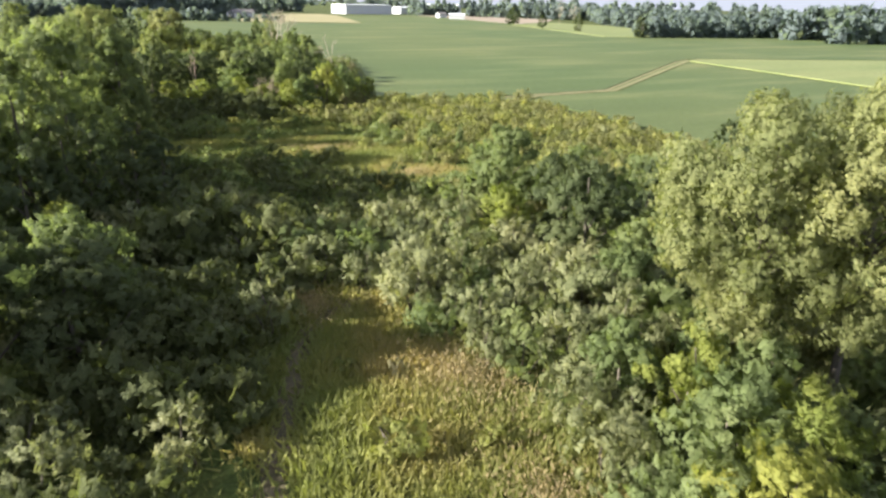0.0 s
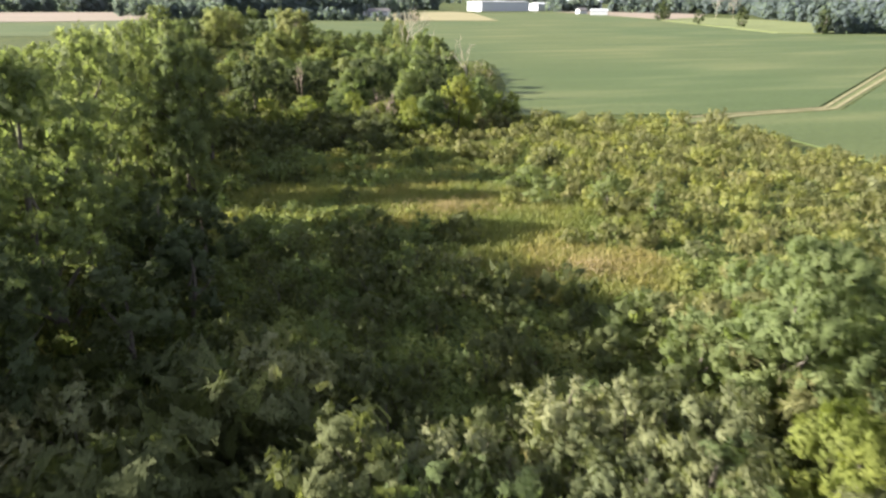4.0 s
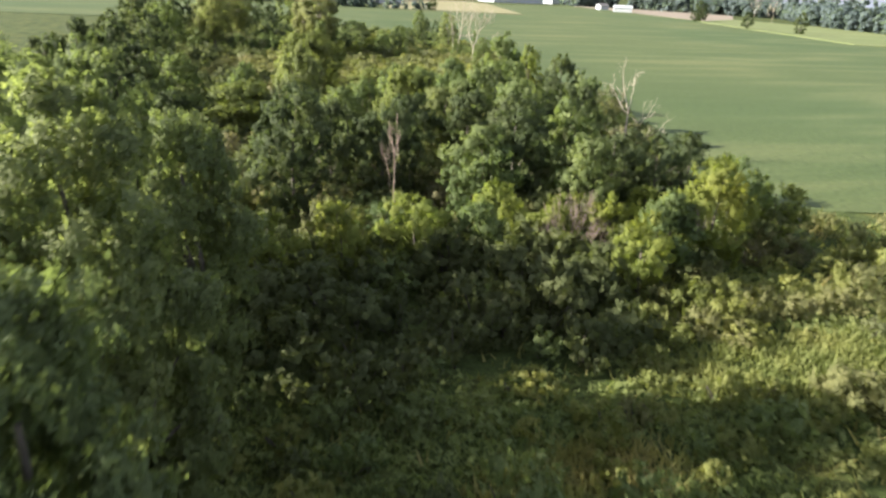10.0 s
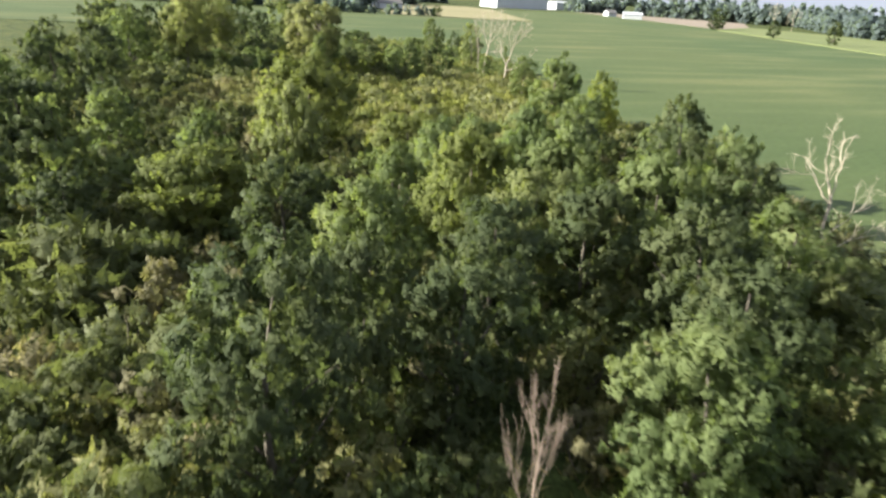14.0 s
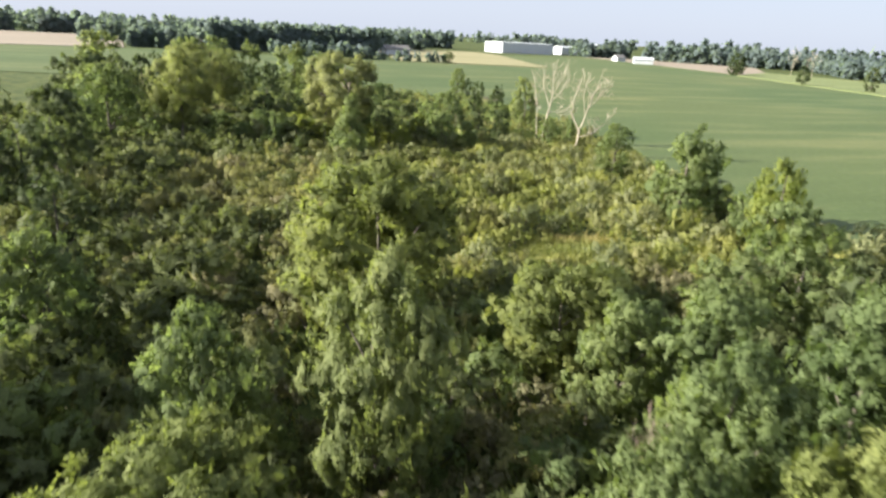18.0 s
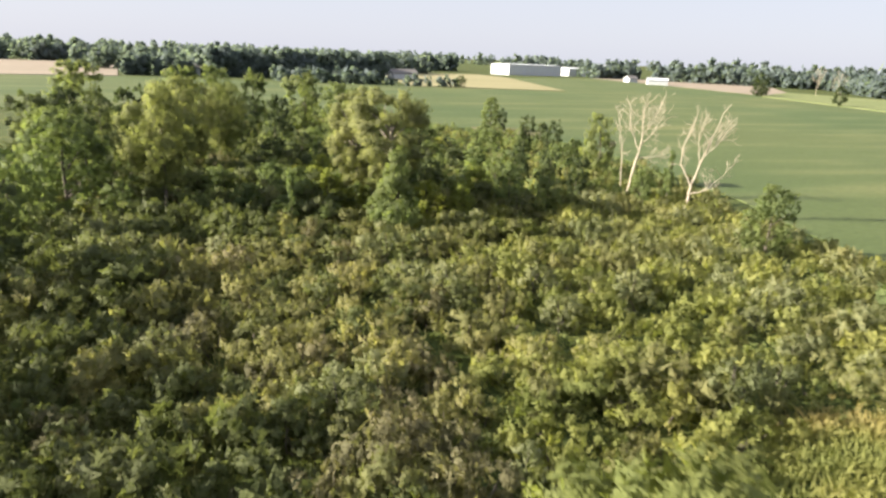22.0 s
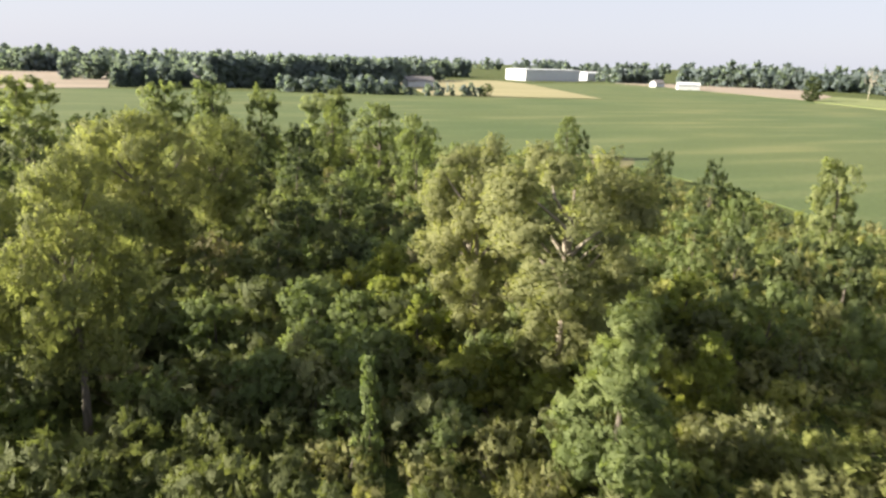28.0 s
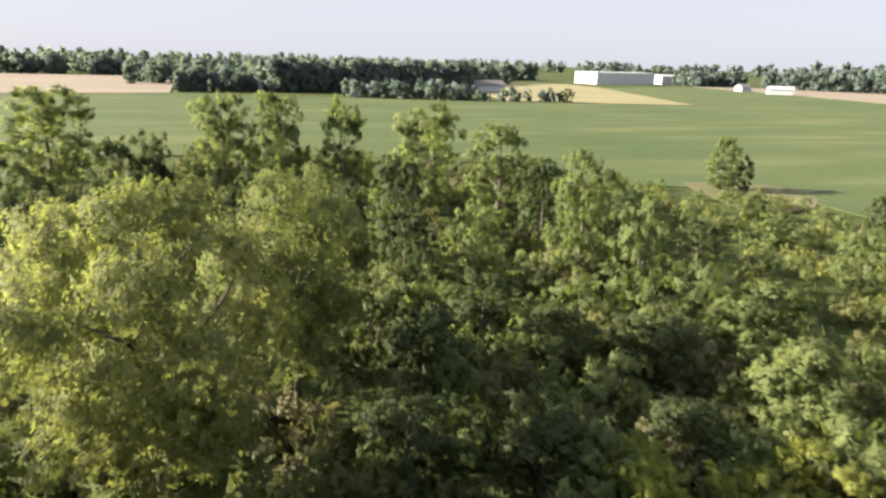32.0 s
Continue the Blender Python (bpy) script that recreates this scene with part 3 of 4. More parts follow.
KINDS = {
    "cottonwood": Kind("cottonwood_tree", "tall cottonwood tree with pale grey-green leaves", "tree", M_COTTON, M_BARK, tree_maker("tall", 13, 4.2, 0.12, 34, 12000, 0.25, 8, lobe=0.33, tuft=0.6), 3, 100, (13, 4.2)),
    "cottonwood_near": Kind("cottonwood_tree", "tall cottonwood tree with pale grey-green leaves", "tree", M_COTTON, M_BARK, tree_maker("tall", 12.5, 2.6, 0.3, 24, 34000, 0.135, 9, lobe=0.42, bulk=0.85, rim=0.5), 3, 120, (12.5, 2.6)),
    "elm_near": Kind("elm_tree", "broad elm tree with olive-green clumped foliage", "tree", M_ELMGREEN, M_BARK, tree_maker("spread", 11, 4.0, 0.5, 26, 46000, 0.13, 14, lobe=0.34, bulk=0.78, rim=0.5), 3, 220, (11, 4.0)),
    "elm_pale": Kind("elm_tree", "elm tree with pale cream-green leaves", "tree", M_ELM, M_PALEBARK, tree_maker("spread", 11, 2.7, 0.34, 30, 40000, 0.118, 14, lobe=0.33, bulk=0.74, rim=0.4), 2, 240, (11, 2.7)),
    # cottonwood form in darker leaves; also stands in for cottonwoods on their shade side
    "linden": Kind("linden_tree", "tall leafy dark green linden tree", "tree", M_MAPLE, M_BARK, tree_maker("tall", 13, 4.0, 0.06, 36, 12000, 0.245, 8, lobe=0.33, tuft=0.6), 2, 130, (13, 4.0)),
    "poplar": Kind("poplar_tree", "tall pale green poplar at the thicket's far end", "tree", M_COTTON, M_BARK, tree_maker("tall", 11, 3.4, 0.12, 28, 4200, 0.33, 6, lobe=0.33, tuft=0.8), 3, 150, (11, 3.4)),
    "elm": Kind("elm_tree", "broad elm tree with olive-green clumped foliage", "tree", M_ELMGREEN, M_BARK, tree_maker("spread", 11, 4.4, 0.24, 30, 12000, 0.24, 10, lobe=0.33, tuft=0.6), 3, 200, (11, 4.4)),
    "ash": Kind("ash_tree", "dense dark green tree standing in a thicket", "tree", M_ASH, M_BARK, tree_maker("tall", 7.5, 2.7, 0.08, 20, 2900, 0.28, 4, lobe=0.36, tuft=0.6), 5, 300, (7.5, 2.7)),
    "ash_near": Kind("ash_tree", "dense dark green tree standing in a thicket", "tree", M_ASH, M_BARK, tree_maker("tall", 7.5, 2.7, 0.06, 20, 11500, 0.148, 5, lobe=0.38, long=1.4, bulk=0.9, rim=0.4), 4, 310, (7.5, 2.7)),
    "maple_near": Kind("maple_tree", "leafy mid-green tree in an old field", "tree", M_MAPLE, M_BARK, tree_maker("round", 6.5, 2.7, 0.08, 18, 11500, 0.148, 5, lobe=0.4, long=1.4, bulk=0.9, rim=0.4), 4, 410, (6.5, 2.7)),
    "maple": Kind("maple_tree", "leafy mid-green tree in an old field", "tree", M_MAPLE, M_BARK, tree_maker("round", 6.5, 2.7, 0.1, 18, 2800, 0.28, 4, lobe=0.38, tuft=0.6), 5, 400, (6.5, 2.7)),
    "locust": Kind("locust_tree", "feathery green locust tree with drooping sprays", "tree", M_LOCUST, M_BARK, tree_maker("spread", 8.5, 4.0, 0.1, 40, 20000, 0.18, 7, lobe=0.28, long=1.7, tuft=0.6, slim=0.3), 2, 500, (8.5, 4.0)),
    "willow": Kind("willow_tree", "pale feathery willow with fine upright leaves", "tree", M_WILLOW, M_BARK, tree_maker("tall", 7.0, 2.4, 0.06, 20, 12000, 0.125, 5, lobe=0.38, long=2.2, bulk=0.9, up=1.2), 2, 550, (7.0, 2.4)),
    "bright": Kind("young_tree", "small bright yellow-green tree at a thicket edge", "tree", M_BRIGHT, M_BARK, tree_maker("round", 4.5, 2.0, 0.08, 13, 4600, 0.142, 3, lobe=0.42, long=1.45, bulk=0.9, up=0.9), 4, 600, (4.5, 2.0)),
    "sapling": Kind("sapling", "slender green sapling above the brush", "tree", M_MAPLE, M_BARK, tree_maker("cone", 5.0, 1.5, 0.06, 18, 1500, 0.25, 2, lobe=0.4), 3, 700, (5.0, 1.5)),
    "aspen": Kind("aspen_sapling", "light green young aspen above the brush", "tree", M_MAPLE, M_BARK, tree_maker("cone", 5.0, 1.6, 0.05, 26, 7800, 0.115, 3, lobe=0.46, long=1.5), 1, 760, (5.0, 1.6)),
    "olive": Kind("autumn_olive_shrub", "silvery grey-green autumn olive shrub", "shrub", M_OLIVE, M_BARK, shrub_maker(2.8, 1.7, 10, 1150, 0.142, long=1.6, tuft=0.58, up=1.1, per=20, slim=0.3, core=0.05, round_=0.6), 4, 800, (2.8, 1.7)),
    "dogwood": Kind("dogwood_shrub", "dark green rounded dogwood shrub", "shrub", M_DOGWOOD, M_BARK, shrub_maker(2.3, 1.5, 10, 1000, 0.142, long=1.3, tuft=0.38, per=18, core=0.05), 4, 900, (2.3, 1.5)),
    "brush": Kind("brush_shrub", "low olive-green brush with pale shoots", "shrub", M_BRUSH, M_BARK, shrub_maker(1.7, 1.25, 9, 1000, 0.105, long=1.7, tuft=0.44, up=1.1, per=16, slim=0.32, core=0.05, round_=0.6), 5, 1000, (1.7, 1.25)),
    "green": Kind("honeysuckle_shrub", "leafy bright green honeysuckle shrub", "shrub", M_MAPLE, M_BARK, shrub_maker(2.2, 1.5, 10, 1000, 0.14, long=1.35, tuft=0.42, up=0.9, per=18, core=0.05), 4, 1100, (2.2, 1.5)),
    "gold": Kind("yellow_green_shrub", "yellow-green shrub in the sun", "shrub", M_GOLD, M_BARK, shrub_maker(1.5, 1.2, 8, 620, 0.13, long=1.5, tuft=0.38, up=1.0, per=16, slim=0.36, core=0.05, round_=0.6), 3, 1200, (1.5, 1.2)),
    "brown": Kind("brownish_shrub", "olive-brown shrub with drying leaves", "shrub", M_BROWN, M_BARK, shrub_maker(1.9, 1.3, 9, 950, 0.112, long=1.6, tuft=0.42, up=1.0, per=16, slim=0.34, core=0.05, round_=0.6), 3, 1300, (1.9, 1.3)),
    "snag": Kind("dead_tree", "bare bleached dead tree with forked branches", "tree", None, M_DEADWOOD, dead_maker(10, 0.45, 0.6, 4, 2, 0.085, 0.1, fork=0.72, boughs=9, low=0.3, twig=0.014, bough=0.36), 2, 1400, (10, 3)),
    "deadpole": Kind("dead_sapling", "thin grey-brown dead sapling with bare twigs", "tree", None, M_DEADTWIG, dead_maker(7, 0.2, 0.7, 4, 2, 0.042, fork=0.16, boughs=5, low=0.5, twig=0.006, bough=0.26), 2, 1500, (7, 1.6)),
    "deadbush": Kind("dead_shrub", "bare grey-brown dead shrub", "shrub", None, M_DEADTWIG, dead_maker(3.5, 0.35, 0.3, 5, 2, 0.022, fork=0.6, boughs=6, low=0.2, twig=0.005, bough=0.3), 1, 1600, (3.5, 1.6)),
}
GROUP = {k: "many " + v.name.replace("_", " ") + "s of the old field" for k, v in KINDS.items()}


def plant(kind, x, y, height=None, radius=None, turn=None, model=None):
    """Stands one plant of a kind on the ground as a thing of its own."""
    k = KINDS[kind]
    i = (k.made if model is None else model) % len(k.models)
    rng = np.random.default_rng(int(abs(x) * 977 + abs(y) * 131) + k.made)
    turn = float(rng.uniform(0, 360)) if turn is None else turn
    sz = (height or k.height) / k.height
    sx = (radius or k.radius) / k.radius
    m = pose(x, y, float(ground_height(x, y)) - 0.02, 0, 0, turn) @ Matrix.Diagonal((sx, sx * float(rng.uniform(0.92, 1.08)), sz, 1))
    k.made += 1
    if k.meshes[i] is None:
        crown_arrays, trunk, limbs = k.models[i]
        root = new(k.name)
        tagged(root, k.label, k.category, GROUP[kind])
        if k.category == "tree":
            part("trunk", mesh_from("trunk", trunk[0], trunk[1], k.wood), None, root)
            for v, f, *twigs in limbs:
                limb = part("limb", mesh_from("limb", v, f, k.wood), None, root)
                if twigs:
                    tagged(part("twig_spray", mesh_from("twig_spray", *twigs, k.wood), None, limb), kind="stuff")
        else:
            part("stem", mesh_from("stem", trunk[0], trunk[1], k.wood), None, root)
            for v, f, *twigs in limbs:
                limb = part("branch", mesh_from("branch", v, f, k.wood), None, root)
                if twigs:
                    tagged(part("twig_spray", mesh_from("twig_spray", *twigs, k.wood), None, limb), kind="stuff")
        if crown_arrays is not None:
            part("crown" if k.category == "tree" else "foliage", mesh_from("crown", crown_arrays[0], crown_arrays[1], k.leaf, crown_arrays[2]), None, root)
        root.matrix_basis = m
        k.meshes[i] = root
        return root
    return copy_thing_at(k.meshes[i], m)


def copy_thing_at(root, m):
    ob = copy_thing(root, m)
    ob.matrix_basis = m
    return ob


# ---- the trees, one by one: kind, x, y, height, radius ----
# several trees on the west side stand out of view, added for their shade
TREES = """
linden -2.6 51.5 13.2 3.7; linden -7.4 52 7.2 3.4; linden -7.2 58.4 7.2 3.4; linden -7 65 7.2 3.2; cottonwood -5 58.5 12.8 4; poplar -7.5 79 9.5 2.6; linden -9 81 11.4 3.6; linden -8.4 86 11.4 3.5; cottonwood -3.2 64.5 13 3.8
cottonwood 2.4 64.6 8.6 1.6; cottonwood 1.1 72.5 12.3 2.0; cottonwood 0.9 78.3 13 2.3; cottonwood -2.2 78.6 13 2.4; cottonwood -3.8 73.6 12.8 2.8; cottonwood 2.1 85 11.2 2; linden -1.2 90.6 11.4 2.8; linden -5.4 97.4 11.4 3.8; linden -2 94.4 12 2.8; poplar -12 55 13.5 4; poplar -12 48 12.5 4; poplar -3.4 84.4 13 3.6
linden -12.4 31 9.4 3.6; linden -12.6 37 8.8 3.8; linden -9.8 203 9.4 3.5; poplar -9 44.5 9.5 3.6; poplar -9.6 38.5 9.5 3.4; linden -13 210 9 3.4; poplar -9 93 12 4
maple -2.2 31.2 6.5 2.5; bright -2.9 36 5.6 1.6; linden -10.8 26.4 8.6 3.2; linden -5 46.5 12.5 3.4; ash -4.6 39.6 8 2.6; ash -6.4 35 5.6 3; ash -6 27 9 3; ash -8 42 10 3.2; ash -2.4 43.5 8.5 2.6; ash 0.8 47.5 5.5 2.4; ash 2.6 52 5 2.2; ash 1.2 56.5 6 2.4; ash 3.2 58.5 4.6 2; ash -3 128 5 2.2; ash -2.2 27.4 6.4 2.6
ash -9.4 28.5 5 2.6; ash -9 24.6 6.4 2.8; elm 21.3 14.3 12.8 4; elm 24.6 12 13.2 3.8; maple 22.6 22.6 4 2
maple 16.6 10.8 4.6 2.2; bright 18 13.7 4.7 2; bright 15.2 8 4.2 2; maple 19.6 11.8 5 2.3; bright 18.2 9.2 4.6 2.1; maple 20.8 14.2 4.8 2; maple 17 16.4 4 1.8; maple 26.5 24.6 4.8 2.3
maple 25.4 38.6 7.2 2.9; ash 26.6 33.2 6.4 2.4; maple 29 34.5 6.4 2.5; ash 24.6 28 7 2.6; ash 31 29 6.2 2.6; bright 22 33 4.4 1.9; maple 34 33 5.6 2.4
maple 39.5 22.5 5 2.2; ash 41 30 6 2.6; maple 47 34 5.5 2.4; ash 55 43 5.2 1.8; maple 44 22 7 2.8
bright 4.5 95.5 4.4 1.9; bright 8 96.5 4.4 1.9; bright 12.2 97 4.4 2.4; maple 15.4 95.8 4.3 1.8; bright 17.9 99 4.3 1.8; bright 23.2 91.6 4.8 1.9; maple 26.2 94 5 2; bright 29.6 95 6.6 2.6; maple 33 97 6 2.4; bright 36.5 97 4.2 2; bright 20.4 97 3.4 1.7; bright 25.2 98.4 3.6 1.8; bright 28.6 99.6 3.6 1.7; bright 22.8 99.4 3.4 1.6; bright 1 97.5 4 1.8; maple -4 100 4 2
ash 6.7 107.4 8.5 2.8; ash 9.6 110.6 7.3 2.2; ash 13 109 7 2.4; maple 18.5 103.8 6.7 2.7; ash 21.6 106 7.3 2.6; maple 25 102 6.5 2.4; ash 28.5 104 6.5 2.5; ash 32 104 6 2.4; ash 36 106 5.6 2.2
ash 24 111.5 7.5 2.6; maple 29 112 7 2.6; willow 34.5 113 3.6 2; ash 33 119 7 2.4; maple 37 125 7.5 2.4; ash 38 131.8 8.3 2.4; ash 33 127 7 2.5; maple 28 120 7.2 2.6; ash 22 116.5 7 2.5; ash 16 114.5 7.2 2.5; maple 11.5 118 7 2.5; maple 26 127 7.4 2.6; willow 20.4 119.9 6.8 2.6
maple 24.5 130 8 2.6; maple 22.4 134.6 6.5 2.6; maple 40 138 5 2.2; maple 14.6 127 6.5 2.1; locust 3 130 5.5 3.3; maple 18 128.8 7.4 2.3; maple 3.8 136 6.6 2.2; willow 9.2 133.9 8.8 2.3; locust 11.4 146.4 9 4.5; locust 18.6 139.6 5.6 2.9; maple 19.6 136.4 5.6 2; ash 30 134 7 2.6; maple 34 141 6.5 2.4; maple 28.5 140.5 5.5 2.4
bright 43 153 7.5 2.5; maple 42.6 163 8.6 3.4; maple 41.6 161.4 4.6 2.4; maple 44.4 161.6 4.2 2.2; maple 38 147 6 2.4; linden 45.8 179.8 6.2 2; maple 44 156 5 2; locust 18 123.6 8 3; ash 8 124 6.4 2.4
maple -5.4 137.5 7.4 2.6; ash -9 131 8.6 3; ash -12 140 10 3.4; ash -7.6 139 8.4 2.8; maple -3.4 146 6.4 2.4; ash -8.5 152 7 2.8; maple -14 156 8 3; ash -6 161 5.4 2.2; ash -13 168 8.4 3; ash -9.4 176 8 2.6; ash -10.4 183 9 2.8; ash -9.8 169.6 7.6 2.6; ash -16 183 9 3.2; maple -11.5 192 8 2.8; ash -17 148 8 3; ash -14 125 7 3; maple -17 132 7.5 3
elm_pale 15.9 203.4 11.7 2.9; elm_pale 18.2 198 12.1 3.6; elm -0.9 216.8 11.9 4.3; elm 3 224.5 10.9 3.6; elm -1.7 201 11.7 3.2; poplar 16.2 263 11.4 3.8; linden 22 257 9.9 3.6; maple -2.6 207 5.4 2.6
linden 21.6 237 10.1 2.5; maple 24.4 233.5 7.6 2.3; poplar -5.2 273 11.4 4; poplar 0.6 271 11.7 3.8; poplar 7.8 270 11.2 2.6; poplar -24 277 11.8 5.2; ash -13.5 262 7.9 2.8; ash -10.3 262 8.6 2.5; ash -14.6 245 8.4 2.8; ash -20 250 8.5 3.4; ash -14 226 8 3; ash -20 234 9 3.4; maple -10 212 7 2.8
maple 23.4 218 6.4 2.3; poplar 48.6 211.9 8.8 2.2; ash 48.4 233.5 6.9 1.6; ash 50.2 227.2 6.6 1.5; maple 42.6 234 4.6 2; ash 58.7 248.5 4.2 1.5; linden 57 271 7 2.4; ash 59.4 269.6 4.8 1.3; ash 24 250 7.4 2.6; ash 29 245 5.4 2.4; ash 33 240 4.6 2.2; maple 28 262 6 2.6; maple 37 262 3.6 2; maple 50 256 2.8 1.6; ash 20 282 7 3
ash 9 226 5.6 2.2; ash 13 230 6 2.3; ash 10 238 6.4 2.3; ash 6 244 7 2.5; ash 16 226 5 2; ash 20 224 5.2 2; maple 27 226 4.6 2.1; maple 31 229 4.4 2; ash 25 240 6.4 2.4; ash 11 249 8 2.6; ash 0 246 7.5 2.8; ash 7 219 4.6 1.9; ash 12 217.5 4.2 1.9; ash 17.5 217 4.4 1.9; sapling 9.5 222.5 5.2 1.3; sapling 22 228 5.6 1.3; sapling 14 222 5.4 1.2; sapling 5 231 6 1.4
aspen 17.6 192 7.7 2.5; bright 24.8 196 3.8 1.5; maple 20.2 200.8 7 2; bright 21.4 196 4 1.8; sapling 9 194.8 5.2 0.7; maple 33 208 4.2 1.9; maple 38 214 4.4 2; maple 36 222 4.2 2; bright 29 203 4 1.8; maple 27 210 4.4 1.9; maple 48 220 4.2 1.9; maple 47 199 4.4 1.5; sapling 51 200 6 0.9; ash 41 203 5 1.7; ash 38.5 205 5.4 1.7; maple 53 226 3.8 1.8; maple 8 207 4 1.8; maple 7.6 202.8 3.6 1.8; maple 11 201.4 3.4 1.7; bright 13.2 203.6 3.8 1.8; maple 5.4 200.4 3.2 1.6; maple 10.4 205.2 3.8 1.8; bright 13.4 198.6 3 1.6; bright 15.4 199.4 3 1.6; bright 17.2 196.4 2.8 1.5; maple 12.4 195.6 2.6 1.4; maple 8.6 197 2.8 1.5; maple 3 206 4 1.8; maple -5 199 4 1.8; bright 11 211 3.6 1.8; bright 13.6 213 3.8 1.8; bright 15.4 209.8 3.4 1.7; maple 9 209 3.4 1.7; bright 12.4 208.2 3.4 1.6; bright 17 212.6 3.6 1.7; bright 14.6 216 3.8 1.7; bright 20 213 3.6 1.8
maple 34 196 4.6 1.6; maple 31 199 5 1.7; ash 35.5 206.5 6.4 1.4; ash 30 214 4.6 1.9; ash 24.5 206 4.6 1.8; maple 51 240 3 1.7; maple 57 233 3 1.5; maple 45 246 3.2 1.8; maple 39 250 3.6 1.9; maple 33 252 4.6 2.1
sapling 32.5 58 3.6 1; maple 31.5 62.5 3.2 1.5; maple 23 41 3.6 1.6; sapling 13.5 52 3 0.8
"""
STANDING = []
for row in TREES.replace("\n", ";").split(";"):
    if row.strip():
        kind, *num = row.split()
        x, y, h, r_ = map(float, num)
        if 3 < x < 32 and 214 < y < 232 and h < 7:
            h *= 0.76
        if kind in ("ash", "maple") and -4 < x < 27 and (16 < y < 40 or 88 < y < 148 or 190 < y < 228):
            kind += "_near"
        if kind == "cottonwood" and x > -2 and 60 < y < 90 or kind == "elm" and (-4 < x < 21.5 and y > 198 or x < 33 and y < 22):
            kind += "_near"
        STANDING.append((x, y, r_))
        plant(kind, x, y, h, r_)
STANDING = np.array(STANDING)


def bare_tree(x, y, turn, limbs, seed, twigs, label):
    """A dead tree whose main limbs are set one by one: (thickness, then points across and up), each with its own twigs."""
    r = np.random.default_rng(seed)
    root = tagged(new("dead_tree"), label, "tree", "bleached dead trees at the field edge")

    def grow(start, way, length, thick, level, bag):
        bag.append(tube(bent(start, start + way * length, 0.07, r, 4), [thick, thick * 0.8, thick * 0.6, thick * 0.4], 4 if level < 2 else 3))
        if level < 3:
            for _ in range(3 if level < 2 else 2):
                d = unit(way + r.normal(size=3) * 0.5 + np.array([0, 0, 0.18]))
                grow(start + way * length * r.uniform(0.35, 0.95), d, length * r.uniform(0.5, 0.75), max(thick * 0.55, 0.012), level + 1, bag)

    for n, (thick, *line) in enumerate(limbs):
        deep = np.cumsum(r.normal(size=len(line)) * 0.55) * (n > 0)
        P = np.array([(a, d, b) for (a, b), d in zip(line, deep - deep[0])])
        fine = np.stack([np.interp(np.linspace(0, 1, 9), np.linspace(0, 1, len(P)), P[:, k]) for k in range(3)], 1)
        fine[1:-1] = fine[1:-1] * 0.5 + (fine[:-2] + fine[2:]) * 0.25 + r.normal(size=(7, 3)) * 0.05
        taper = np.linspace(thick, thick * (0.75 if n == 0 else 0.22), 9)
        limb = part("trunk" if n == 0 else "limb", mesh_from("limb", *tube(fine, taper, 7), M_DEADWOOD), None, root)
        bag = []
        for k in range(0 if n == 0 else twigs):
            t = 0.25 + 0.75 * (k + r.uniform()) / twigs
            i = min(int(t * 8), 7)
            way = unit(fine[i + 1] - fine[i])
            d = unit(way * 0.8 + r.normal(size=3) * 0.55 + np.array([0, 0, 0.2]))
            grow(fine[i] + (fine[i + 1] - fine[i]) * (t * 8 - i), d, r.uniform(0.9, 1.7) * (1.15 - 0.4 * t), max(taper[i] * 0.45, 0.02), 1, bag)
        if bag:
            tagged(part("twig_spray", mesh_from("twig_spray", *join(bag), M_DEADWOOD), None, limb), kind="stuff")
    root.matrix_basis = pose(x, y, float(ground_height(x, y)) - 0.02, 0, 0, turn)
    return root


bare_tree(48.3, 193.4, -20, [(0.145, (0, -0.3), (0.15, 2.0), (0.35, 3.9)), (0.099, (0.35, 3.8), (1.2, 6.6), (1.9, 9.0), (2.5, 11.2)),
                             (0.086, (0.3, 3.6), (-0.8, 5.6), (-0.9, 7.6), (0.1, 10.7)), (0.079, (0.2, 2.7), (1.6, 3.2), (3.0, 4.1), (4.8, 5.8)),
                             (0.059, (1.3, 6.8), (2.7, 8.2), (3.8, 9.6)), (0.053, (0.9, 5.8), (0.4, 8.0), (0.8, 10.4))], 41, 13, "bleached white dead tree with a long low side limb")
bare_tree(48.4, 204, -20, [(0.158, (0, -0.3), (0.3, 2.5), (0.8, 5.2)), (0.092, (0.8, 5.1), (1.1, 7.6), (0.9, 9.6), (1.3, 11.4)),
                           (0.073, (-0.6, -0.2), (-0.9, 4.5), (-1.3, 7.4), (-2.1, 10.2)), (0.066, (0.7, 4.6), (2.2, 4.9), (3.6, 5.2)),
                           (0.073, (0.9, 6.0), (2.2, 7.8), (3.4, 9.6)), (0.066, (0.8, 5.6), (-0.1, 7.8), (-0.5, 10.6)), (0.059, (1.0, 7.2), (1.9, 9.2), (2.5, 11.0))], 43, 14, "tan dead tree with a fan of bare branches")
bare_tree(38.2, 118.3, -20, [(0.11, (0, -0.3), (0.1, 2.5), (0, 4.8)), (0.06, (0, 4.7), (-0.5, 6.4), (-1.1, 8.5)), (0.05, (0, 4.7), (0.3, 6.5), (0.4, 8.4)), (0.05, (0, 4.4), (-1.0, 5.7), (-1.9, 6.9)),
                             (0.045, (0.1, 2.2), (1.4, 3.6), (2.4, 5.3)), (0.04, (0.05, 1.4), (2.2, 2.3), (3.6, 3.3))], 47, 4, "small bleached dead tree with long prongs at the crop edge")
plant("deadpole", 12, 101.2, 8.6, 1.5, 10, 0)
plant("deadpole", 27.8, 93.4, 4.6, 1.2, 40, 1)
